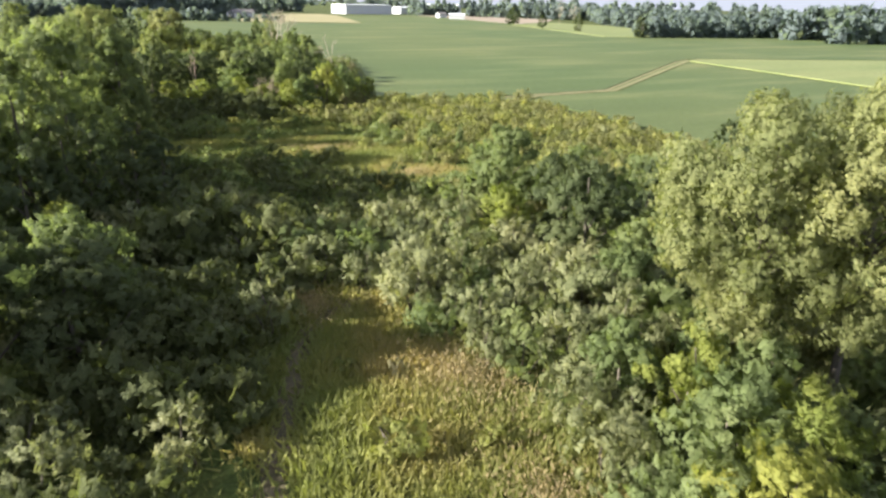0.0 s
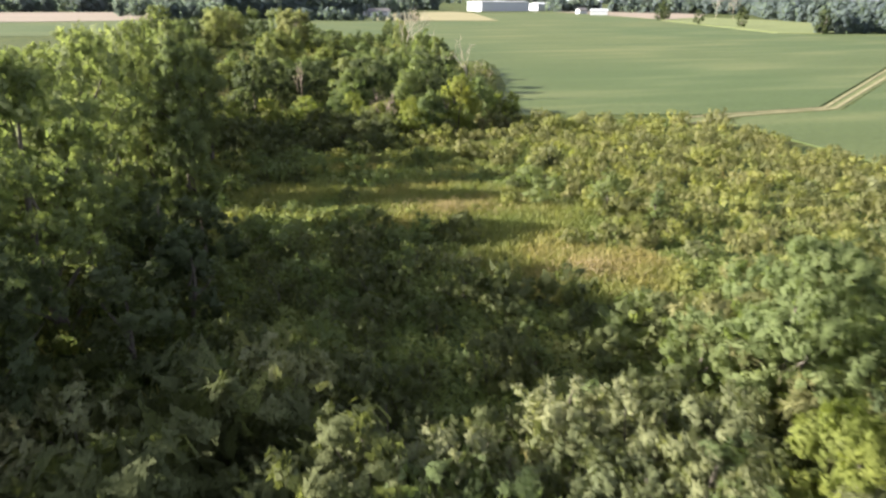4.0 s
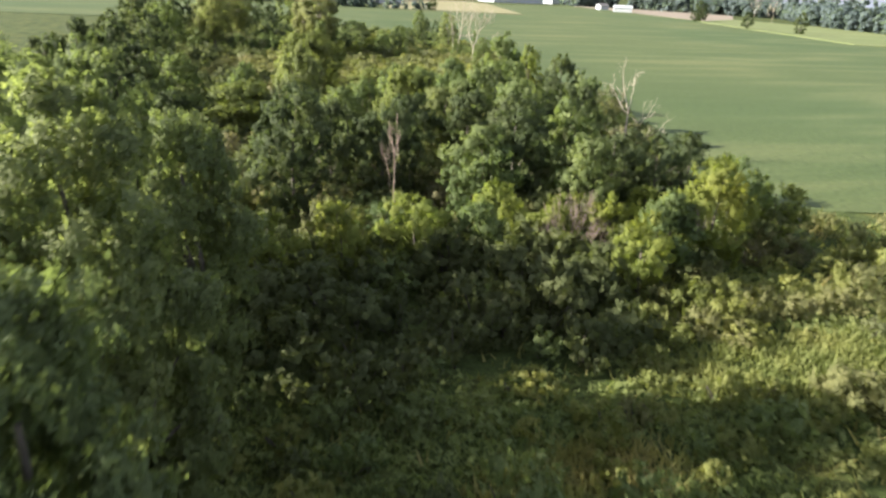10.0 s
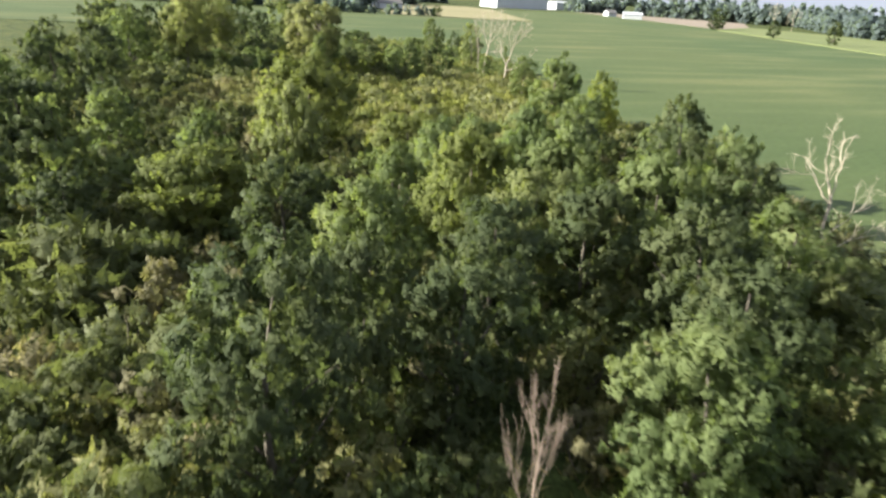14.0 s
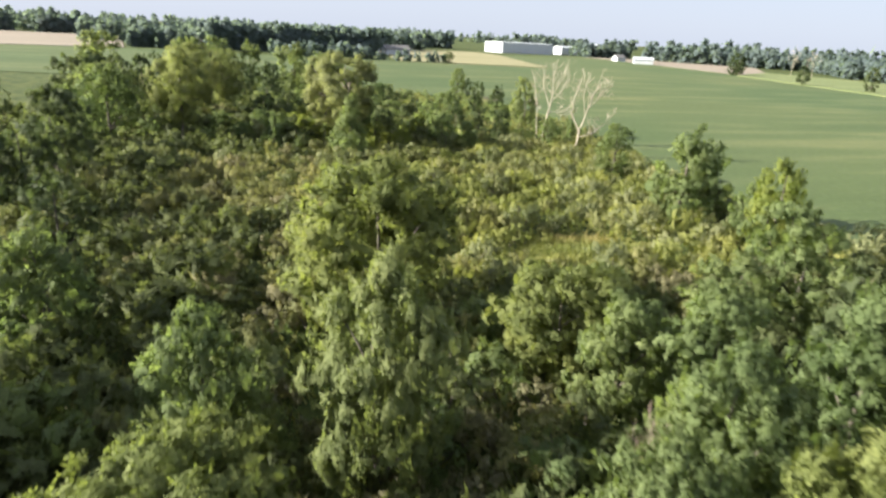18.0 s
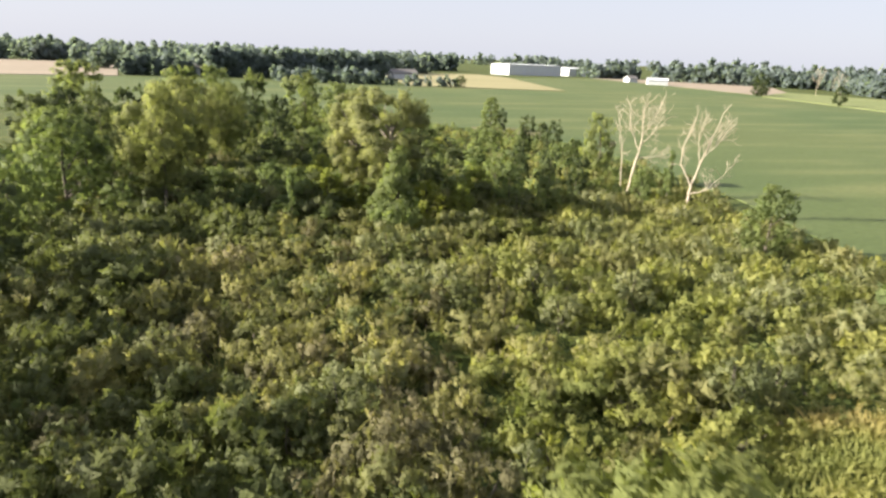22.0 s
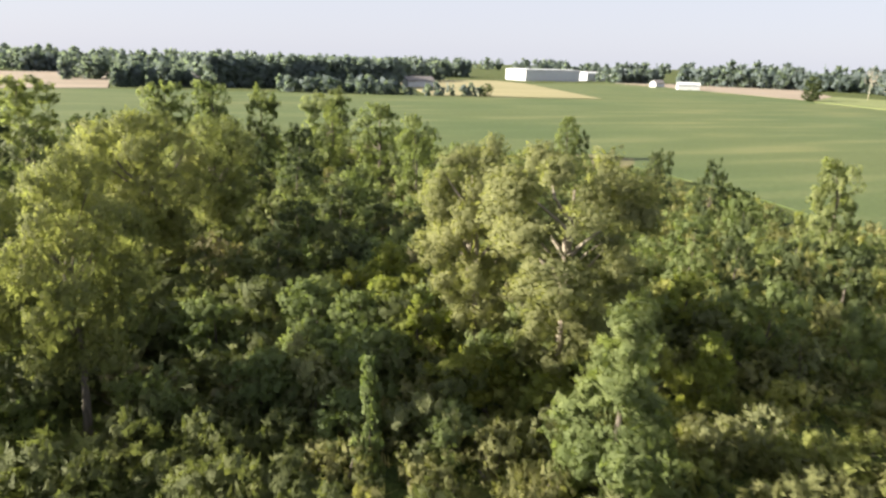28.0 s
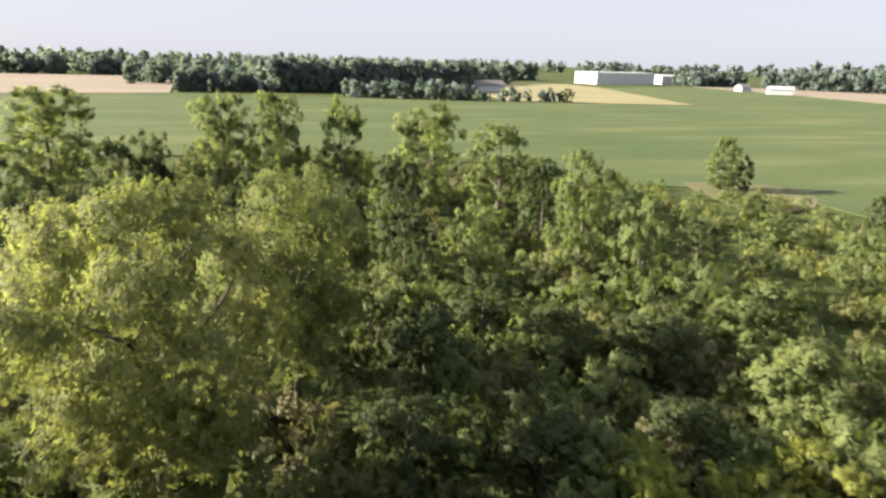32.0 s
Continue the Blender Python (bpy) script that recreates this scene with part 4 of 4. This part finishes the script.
plant("deadpole", 15.6, 129, 6.4, 1.2, 80, 0)
plant("deadbush", 20.9, 95.4, 6.0, 1.9, 0, 0)
plant("deadpole", 19.4, 127, 4.6, 1.4, 140, 1)


# ---- shrubs and brush: the old field's thickets ----
def inside(x, y, cx, cy, rx, ry):
    return ((x - cx) / rx) ** 2 + ((y - cy) / ry) ** 2 < 1


def edge_x(y):
    """Where the old field ends and the crop begins."""
    ys = [0, 55, 88, 95, 100, 103, 114, 131, 147, 163, 186, 200, 235, 262, 272, 278, 291, 305]
    xs = [63, 63, 64, 58, 44, 40, 41, 48, 53, 51, 54, 57, 61, 60, 54, 38, 18, -12]
    return float(np.interp(y, ys, xs))


OPEN = ((20, 67, 7, 6), (27, 62, 3, 3.4), (9, 73, 5, 3), (25, 52, 5, 4), (22, 57, 3.5, 5), (29, 155, 5, 4), (8.2, 17, 5.6, 10), (9, 28.5, 2.6, 4), (14, 80, 4, 1.6), (27, 84, 6, 2.2))


def zone(x, y, r):
    """The shrub kind and its size at a place, or None for open grass; dark dogwood also stands in for shade."""
    if x > edge_x(y) - 0.6:
        return None
    if y < 31 and float(off_path(x, y)) < 1.5:
        return None
    if y < 44:
        if inside(x, y, 34.5, 25.8, 4.4, 2.2):
            return None
        if inside(x, y, 8.2, 17, 5.6, 10) or inside(x, y, 9, 28.5, 2.6, 4):
            return ("gold", 0.6) if r > 0.93 else ("brown", 0.5) if r > 0.88 else None
        if x < 4.5 or x < 9 and y > 32:
            return ("olive", 1.0) if r < (0.35 if y < 22 else 0.12) else ("dogwood", 1.15)
        if x < 23 and y < 39:
            return ("olive", 0.95) if r < 0.75 else ("green", 1.1)
        if x < 24:
            return ("dogwood", 0.8) if r < 0.6 else ("green", 0.8) if r < 0.8 else None
        return ("green", 1.0) if r < 0.5 else ("brush", 1.2) if r < 0.8 else ("olive", 0.8)
    # row of dark shrubs that deepens the shade along the thicket's foot
    if 86.5 + 1.2 * math.sin(x * 0.6) < y < 96 and x < 21:
        return ("dogwood", 1.15 if y > 88 else 0.9) if r < 0.93 else ("green", 0.8)
    if y < 93:
        if any(inside(x, y, *o) for o in OPEN):
            return None if r < 0.84 else ("gold", 0.55)
        if x > 26 + 5 * math.sin(y * 0.2):
            return ("brush", 0.85) if r < 0.5 else ("gold", 0.9) if r < 0.82 else ("olive", 0.55) if r < 0.88 else None
        if y < 62:
            return ("dogwood", 0.75) if r < 0.5 else ("green", 0.7) if r < 0.8 else ("olive", 0.6) if r < 0.85 else None
        if y > 74 and x > 12:
            return ("gold", 0.75) if r < 0.5 else ("green", 0.65) if r < 0.68 else ("brush", 0.6) if r < 0.78 else None
        return ("green", 0.7) if r < 0.35 else ("dogwood", 0.65) if r < 0.6 else ("gold", 0.8) if r < 0.75 else None
    if y < 148:
        if y < 104 and x > 37:
            return ("brush", 0.75) if r < 0.5 else ("gold", 0.7) if r < 0.8 else None
        if x < 4 and y > 122:
            return ("dogwood", 1.1) if r < 0.5 else ("green", 1.0) if r < 0.75 else ("brush", 1.1)
        if x < 4:
            return ("brush", 1.15) if r < 0.27 else ("brown", 1.2) if r < 0.42 else ("olive", 0.9) if r < 0.5 else ("dogwood", 1)
        return ("dogwood", 1.1) if r < 0.35 else ("green", 1.0) if r < 0.6 else ("brush", 1.2) if r < 0.8 else ("brown", 1.1)
    if y < 200:
        if inside(x, y, 29, 155, 5, 4):
            return None if r < 0.7 else ("gold", 0.7)
        # darker kind put in as shade on the left of the brush
        if x < (6 if y < 168 else -1) and r < 0.45 or x < 7 and y > 190 and r < 0.75:
            return ("dogwood", 1.0)
        sunny = x > 17 + 3.5 * math.sin(y * 0.15)
        if sunny:
            return ("brush", 1.0) if r < (0.15 if x > 22 and 156 < y < 178 else 0.4) else ("gold", 1.05) if r < 0.86 else ("olive", 0.75)
        return ("brush", 1.1) if r < 0.6 else ("brown", 1.0) if r < 0.72 else ("olive", 0.8) if r < 0.84 else ("dogwood", 0.8)
    if x > 30 and y > 218:
        return ("brush", 0.8) if r < 0.4 else ("green", 0.7) if r < 0.7 else ("gold", 0.8) if r < 0.85 else None
    if x > 30 and y < 250:
        return ("brush", 1.1) if r < 0.4 else ("green", 1.0) if r < 0.75 else ("gold", 1.1)
    if y > 206 and 9 < x < 20:
        return ("green", 1.2) if r < 0.5 else ("dogwood", 1.2) if r < 0.72 else ("brush", 1.1) if r < 0.88 else ("brown", 1.1)
    if y > 206 and x < 20:
        return ("dogwood", 1.25) if r < 0.7 else ("brown", 1.1) if r < 0.85 else ("brush", 1.1)
    return ("dogwood", 1.25) if r < 0.35 else ("green", 1.2) if r < 0.65 else ("brown", 1.1) if r < 0.8 else ("brush", 1.2)


rng = np.random.default_rng(7)
spots = {}
STEP = 1.95
for iy in range(int((300 - 6) / STEP)):
    for ix in range(int(96 / STEP)):
        x = -31 + ix * STEP + rng.uniform(-0.8, 0.8) + (iy % 2) * STEP / 2
        y = 6 + iy * STEP + rng.uniform(-0.8, 0.8)
        r, s = rng.uniform(), rng.uniform(0.75, 1.25)
        s *= 1 + 0.5 * noise.noise((x * 0.17, y * 0.17, 3.0)) + 0.35 * noise.noise((x * 0.45, y * 0.45, 9.0))
        if x < 5 - (0.42 * (300 - y) if y > 210 else 24) and y < 260:
            continue
        z = zone(x, y, r)
        crowded = (97 < y < 145 and 5 < x < 42) or (y > 222 and x < 30)
        if crowded and rng.uniform() < 0.35 or y > 240 and rng.uniform() < 0.5 or x < -14 and rng.uniform() < 0.5:
            continue
        if z and np.any((STANDING[:, 0] - x) ** 2 + (STANDING[:, 1] - y) ** 2 < (0.55 * STANDING[:, 2]) ** 2):
            continue
        if z:
            spots.setdefault(z[0], []).append((x, y, z[1] * s, z[1] * s * rng.uniform(0.9, 1.15)))
THINGS_OF_A_KIND = 190
for kind, places in spots.items():
    k = KINDS[kind]
    places.sort(key=lambda p: abs(p[0] - 12))
    for x, y, s, w in places[:THINGS_OF_A_KIND]:
        plant(kind, x, y, k.height * s, k.radius * w)
    rest = places[THINGS_OF_A_KIND:]
    if not rest:
        continue
    pieces, shade = [], []
    for n, (x, y, s, w) in enumerate(rest):
        V, F, soft = k.models[n % len(k.models)][0]
        keep = 0.4 if -4 < x < 32 and y < 215 else 0.2
        F = F[rng.permutation(len(F))[: int(len(F) * keep)]]
        V = V.reshape(-1, 3, 3)[F[:, 0] // 3]
        S = soft.reshape(-1, 3, 3)[F[:, 0] // 3].reshape(-1, 3)
        mid = V.mean(1, keepdims=True)
        V = ((V - mid) * (1.42 if keep > 0.4 else 1.75) + mid).reshape(-1, 3)
        a = rng.uniform(0, 6.28)
        ca, sa = math.cos(a), math.sin(a)
        W = np.stack([(V[:, 0] * ca - V[:, 1] * sa) * w + x, (V[:, 0] * sa + V[:, 1] * ca) * w + y, V[:, 2] * s + float(ground_height(x, y))], 1)
        pieces.append((W, np.arange(len(W)).reshape(-1, 3)[:, ::-1]))
        shade.append(np.stack([S[:, 0] * ca - S[:, 1] * sa, S[:, 0] * sa + S[:, 1] * ca, S[:, 2]], 1))
    V, F = join(pieces)
    tagged(new(k.name.replace("_shrub", "") + "_thicket", mesh_from("thicket", V, F, k.leaf, np.concatenate(shade))), "thicket of many " + k.label + "s", "thicket", kind="stuff")

# ---- grass and tall weeds of the open patches ----
n = 52000
gx, gy = rng.uniform(-12, 62, n), rng.uniform(8, 215, n)
open_ = np.array([zone(a, b, 0.5) is None and a < edge_x(b) + 0.2 for a, b in zip(gx, gy)])
keep = (open_ | (rng.uniform(size=n) < 0.35)) & (gx < np.array([edge_x(b) for b in gy]) - 0.3)
gx, gy = gx[keep], gy[keep]
ex = rng.uniform(3, 14, 6000), rng.uniform(8, 31, 6000)
gx, gy = np.concatenate([gx, ex[0]]), np.concatenate([gy, ex[1]])
for cx, cy, rx, ry in OPEN:
    m_ = int(rx * ry * 3.14 * 22)
    q_, a_ = np.sqrt(rng.uniform(0, 1.15, m_)), rng.uniform(0, 6.28, m_)
    gx, gy = np.concatenate([gx, cx + rx * q_ * np.cos(a_)]), np.concatenate([gy, cy + ry * q_ * np.sin(a_)])
clear = off_path(gx, gy) > rng.uniform(0.15, 0.9, len(gx))
gx, gy = gx[clear], gy[clear]
n = len(gx)
hgt = rng.uniform(0.25, 0.75, n)
pieces = []
for b in range(3):
    a = rng.uniform(0, 6.28, n)
    lean = rng.normal(size=(n, 2)) * 0.3
    w = rng.uniform(0.03, 0.1, n)
    ox, oy = gx + rng.normal(size=n) * 0.2, gy + rng.normal(size=n) * 0.2
    z = ground_height(ox, oy) - 0.02
    V = np.stack([np.stack([ox - w * np.cos(a), oy - w * np.sin(a), z], 1), np.stack([ox + w * np.cos(a), oy + w * np.sin(a), z], 1), np.stack([ox + lean[:, 0], oy + lean[:, 1], z + hgt], 1)], 1).reshape(-1, 3)
    pieces.append((V, np.arange(3 * n).reshape(-1, 3)))
V, F = join(pieces)
seed = [(12.2, 20.5, 2.6, 4.2, 800), (8, 29.8, 1.6, 2.6, 350), (20, 65.5, 5.5, 2.4, 420), (24.5, 52.5, 3.6, 2, 300), (11, 13, 2, 2.4, 300)]
heads = []
for cx, cy, rx, ry, m_ in seed:
    q_, a_ = np.abs(rng.normal(size=m_ * 5)) * 0.7, rng.uniform(0, 6.28, m_ * 5)
    ox, oy = cx + rx * q_ * np.cos(a_) + rng.normal(size=m_ * 5) * 0.3, cy + ry * q_ * np.sin(a_) + rng.normal(size=m_ * 5) * 0.3
    P = np.stack([ox, oy, ground_height(ox, oy) + rng.uniform(0.3, 0.85, m_ * 5)], 1)
    N_ = unit(rng.normal(size=P.shape) * np.array([1, 1, 0.3]))
    heads.append(leaves(P, N_, 0.05, rng, 2.0, np.tile([0.1, 0.05, 1.0], (m_ * 5, 1))))
SV, SF = join(heads)
tagged(new("seed_grass", mesh_from("seed_grass", SV, SF, M_SEED)), "tan and pinkish seed heads of dry grass", "grass", kind="stuff")
tagged(new("meadow_grass", mesh_from("meadow_grass", V, F, M_GRASS)), "tall golden-green grass and weeds of a clearing", "grass", kind="stuff")


# low weeds between the shrubs
n = 4500
wx, wy = rng.uniform(-8, 58, n), rng.uniform(34, 205, n)
wx, wy = np.concatenate([wx, rng.uniform(2, 34, 3500)]), np.concatenate([wy, rng.uniform(40, 94, 3500)])
keep = np.array([a < edge_x(b) - 0.3 and not (86 < b < 98 and a < 28) and not any(inside(a, b, *o) for o in OPEN) for a, b in zip(wx, wy)])
wx, wy = wx[keep], wy[keep]
n, k = len(wx), 19
s_ = rng.uniform(0.3, 0.75, n)
d = unit(rng.normal(size=(n, k, 3)))
d[..., 2] = np.abs(d[..., 2])
P = np.stack([wx, wy, ground_height(wx, wy)], 1)[:, None] + d * s_[:, None, None] * np.array([1.1, 1.1, 0.95]) * rng.uniform(0.6, 1.1, (n, k, 1))
N = unit(d + rng.normal(size=d.shape) * 0.6)
V, F = leaves(P.reshape(-1, 3), N.reshape(-1, 3), 0.22, rng, 1.2)
tagged(new("weeds", mesh_from("weeds", V, F, M_WEED)), "knee-high leafy green weeds between the shrubs", "weeds", kind="stuff")


# ---- distance: woods, lone trees, works and farm ----
def wood(name, label, areas, seed, leaf=160):
    """Many crowns over strips of land: (x0, y0, x1, y1, depth, trees, low, high)."""
    r = np.random.default_rng(seed)
    pieces, shade = [], []
    for x0, y0, x1, y1, deep, count, lo, hi in areas:
        nx, ny = -(y1 - y0), x1 - x0
        L = math.hypot(nx, ny)
        nx, ny = nx / L, ny / L
        for i in range(int(count)):
            t, d = (i + r.uniform()) / count, r.uniform(0, 1) ** 1.6 * deep
            h = r.uniform(lo, hi)
            rad = h * r.uniform(0.27, 0.42)
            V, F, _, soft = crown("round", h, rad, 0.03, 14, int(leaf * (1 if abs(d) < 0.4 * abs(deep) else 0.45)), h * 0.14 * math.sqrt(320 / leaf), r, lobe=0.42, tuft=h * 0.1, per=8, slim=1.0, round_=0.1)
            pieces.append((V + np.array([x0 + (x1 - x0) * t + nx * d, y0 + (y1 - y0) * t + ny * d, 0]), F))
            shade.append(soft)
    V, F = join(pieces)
    return tagged(new(name, mesh_from(name, V, F, M_HAZED, np.concatenate(shade))), label, "woodland", kind="stuff")


# all these woods carry the haze in their leaf colour
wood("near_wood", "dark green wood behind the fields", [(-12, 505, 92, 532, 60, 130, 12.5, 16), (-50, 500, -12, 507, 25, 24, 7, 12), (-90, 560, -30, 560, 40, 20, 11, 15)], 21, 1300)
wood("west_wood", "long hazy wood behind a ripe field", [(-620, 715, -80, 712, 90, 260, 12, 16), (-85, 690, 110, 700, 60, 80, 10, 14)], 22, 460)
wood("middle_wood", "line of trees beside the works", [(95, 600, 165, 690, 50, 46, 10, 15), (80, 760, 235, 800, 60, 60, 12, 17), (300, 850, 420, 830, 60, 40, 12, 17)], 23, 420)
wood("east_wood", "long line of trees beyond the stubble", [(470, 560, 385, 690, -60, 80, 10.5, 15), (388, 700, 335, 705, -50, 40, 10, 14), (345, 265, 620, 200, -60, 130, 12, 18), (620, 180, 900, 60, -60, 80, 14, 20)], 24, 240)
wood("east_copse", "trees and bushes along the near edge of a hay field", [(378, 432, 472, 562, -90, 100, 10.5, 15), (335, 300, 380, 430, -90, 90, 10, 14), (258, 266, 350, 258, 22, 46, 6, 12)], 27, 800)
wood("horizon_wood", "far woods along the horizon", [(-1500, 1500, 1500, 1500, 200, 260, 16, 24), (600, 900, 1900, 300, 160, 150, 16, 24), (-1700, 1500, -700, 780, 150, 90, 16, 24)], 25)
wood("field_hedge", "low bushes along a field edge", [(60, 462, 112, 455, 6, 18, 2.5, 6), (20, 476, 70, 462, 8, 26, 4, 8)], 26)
for x, y, h, r_, in ((270, 335, 10.5, 3.6), (268.5, 371, 9, 3.2), (299, 451, 13, 5), (291, 446, 8, 3.5), (257, 267, 11, 3.4), (113, 455, 6, 3.4)):
    plant("ash", x, y, h, r_)
plant("snag", 352, 462, 22, 4, 30, 0)
plant("snag", 362, 455, 19, 4, 130, 1)


def box(bm, x0, x1, y0, y1, z0, z1):
    m = Matrix.Translation(((x0 + x1) / 2, (y0 + y1) / 2, (z0 + z1) / 2)) @ Matrix.Diagonal((x1 - x0, y1 - y0, z1 - z0, 1))
    bmesh.ops.create_cube(bm, size=1, matrix=m)
    return bm


def gable(length, width, eaves, ridge, over=0.5):
    """A gabled roof slab along x, closed, with eaves."""
    bm = bmesh.new()
    x0, x1, h = -length / 2 - over, length / 2 + over, width / 2 + over
    prof = [(-h, eaves - 0.15), (0, ridge), (h, eaves - 0.15), (h, eaves + 0.1), (0, ridge + 0.28), (-h, eaves + 0.1)]
    a = [bm.verts.new((x0, y, z)) for y, z in prof]
    b = [bm.verts.new((x1, y, z)) for y, z in prof]
    for i in range(6):
        j = (i + 1) % 6
        bm.faces.new((a[i], a[j], b[j], b[i]))
    for ring in (a, b):
        bm.faces.new((ring[0], ring[1], ring[4], ring[5]))
        bm.faces.new((ring[1], ring[2], ring[3], ring[4]))
    bmesh.ops.recalc_face_normals(bm, faces=bm.faces[:])
    return bm


def building(name, label, x, y, turn, length, width, eaves, ridge, doors, wall_mat, roof_mat):
    root = tagged(new(name), label, "building")
    bm = box(bmesh.new(), -length / 2, length / 2, -width / 2, width / 2, -0.2, eaves)
    if ridge > eaves:
        for sx in (-1, 1):
            X = sx * length / 2
            v = [bm.verts.new((X + dx, yy, zz)) for dx in (0, -sx * 0.3) for yy, zz in ((-width / 2, eaves), (width / 2, eaves), (0, ridge))]
            bm.faces.new(v[:3]), bm.faces.new(v[3:])
    part("wall", bm, wall_mat, root)
    part("roof", gable(length, width, eaves, ridge), roof_mat, root)
    for k in range(doors):
        u = -length / 2 + length * (k + 0.5) / doors
        w, h = min(3.6, length / doors * 0.5), min(4.2, eaves * 0.6)
        part("door", box(bmesh.new(), u - w / 2, u + w / 2, -width / 2 - 0.08, -width / 2 + 0.02, 0, h), M_DOOR, root, "grey loading door")
    root.matrix_basis = pose(x, y, 0, 0, 0, turn)
    return root


building("warehouse", "long white flat-roofed works building", 280, 745, 8, 60, 36, 10, 10.4, 7, M_WHITE, M_ROOF)
building("warehouse", "smaller white works building", 346, 768, 8, 26, 20, 7.5, 8.8, 3, M_WHITE, M_ROOF)
building("shed", "long white farm shed by the stubble field", 313, 573, -28, 15, 8, 3.6, 5.2, 3, M_WHITE, M_ROOF)
building("farmhouse", "white farmhouse with a grey roof", 106, 552, 10, 17, 9, 3.6, 6.0, 3, M_WHITE, M_DARKROOF)
building("farmhouse", "small white house with a grey roof", -20, 520, 0, 11, 8, 4.2, 6.6, 2, M_WHITE, M_DARKROOF)
building("farmhouse", "small white house beside a stubble field", 320, 620, 10, 9, 7, 3.2, 5.4, 2, M_WHITE, M_DARKROOF)
building("shed", "low grey-white shed beside trees", 90, 566, 20, 14, 8, 3.2, 4.6, 2, M_WHITE, M_ROOF)


def silo(x, y, r_, h):
    root = tagged(new("silo"), "round white storage silo with a domed top", "silo")
    pts = [(r_, -0.2), (r_, h * 0.8), (r_ * 0.92, h * 0.87), (r_ * 0.7, h * 0.94), (r_ * 0.38, h * 0.985), (0.05, h)]
    for nm, pr, mt in (("wall", pts[:2], M_WHITE), ("roof", pts[1:], M_ROOF)):
        bm = bmesh.new()
        rings = [[bm.verts.new((a * math.cos(t * math.pi / 12), a * math.sin(t * math.pi / 12), b)) for t in range(24)] for a, b in pr]
        for p_, q_ in zip(rings, rings[1:]):
            for t in range(24):
                bm.faces.new((p_[t], p_[(t + 1) % 24], q_[(t + 1) % 24], q_[t]))
        part(nm, bm, mt, root)
    root.matrix_basis = pose(x, y, 0)


silo(383, 775, 11, 13)
silo(428, 782, 4, 13)
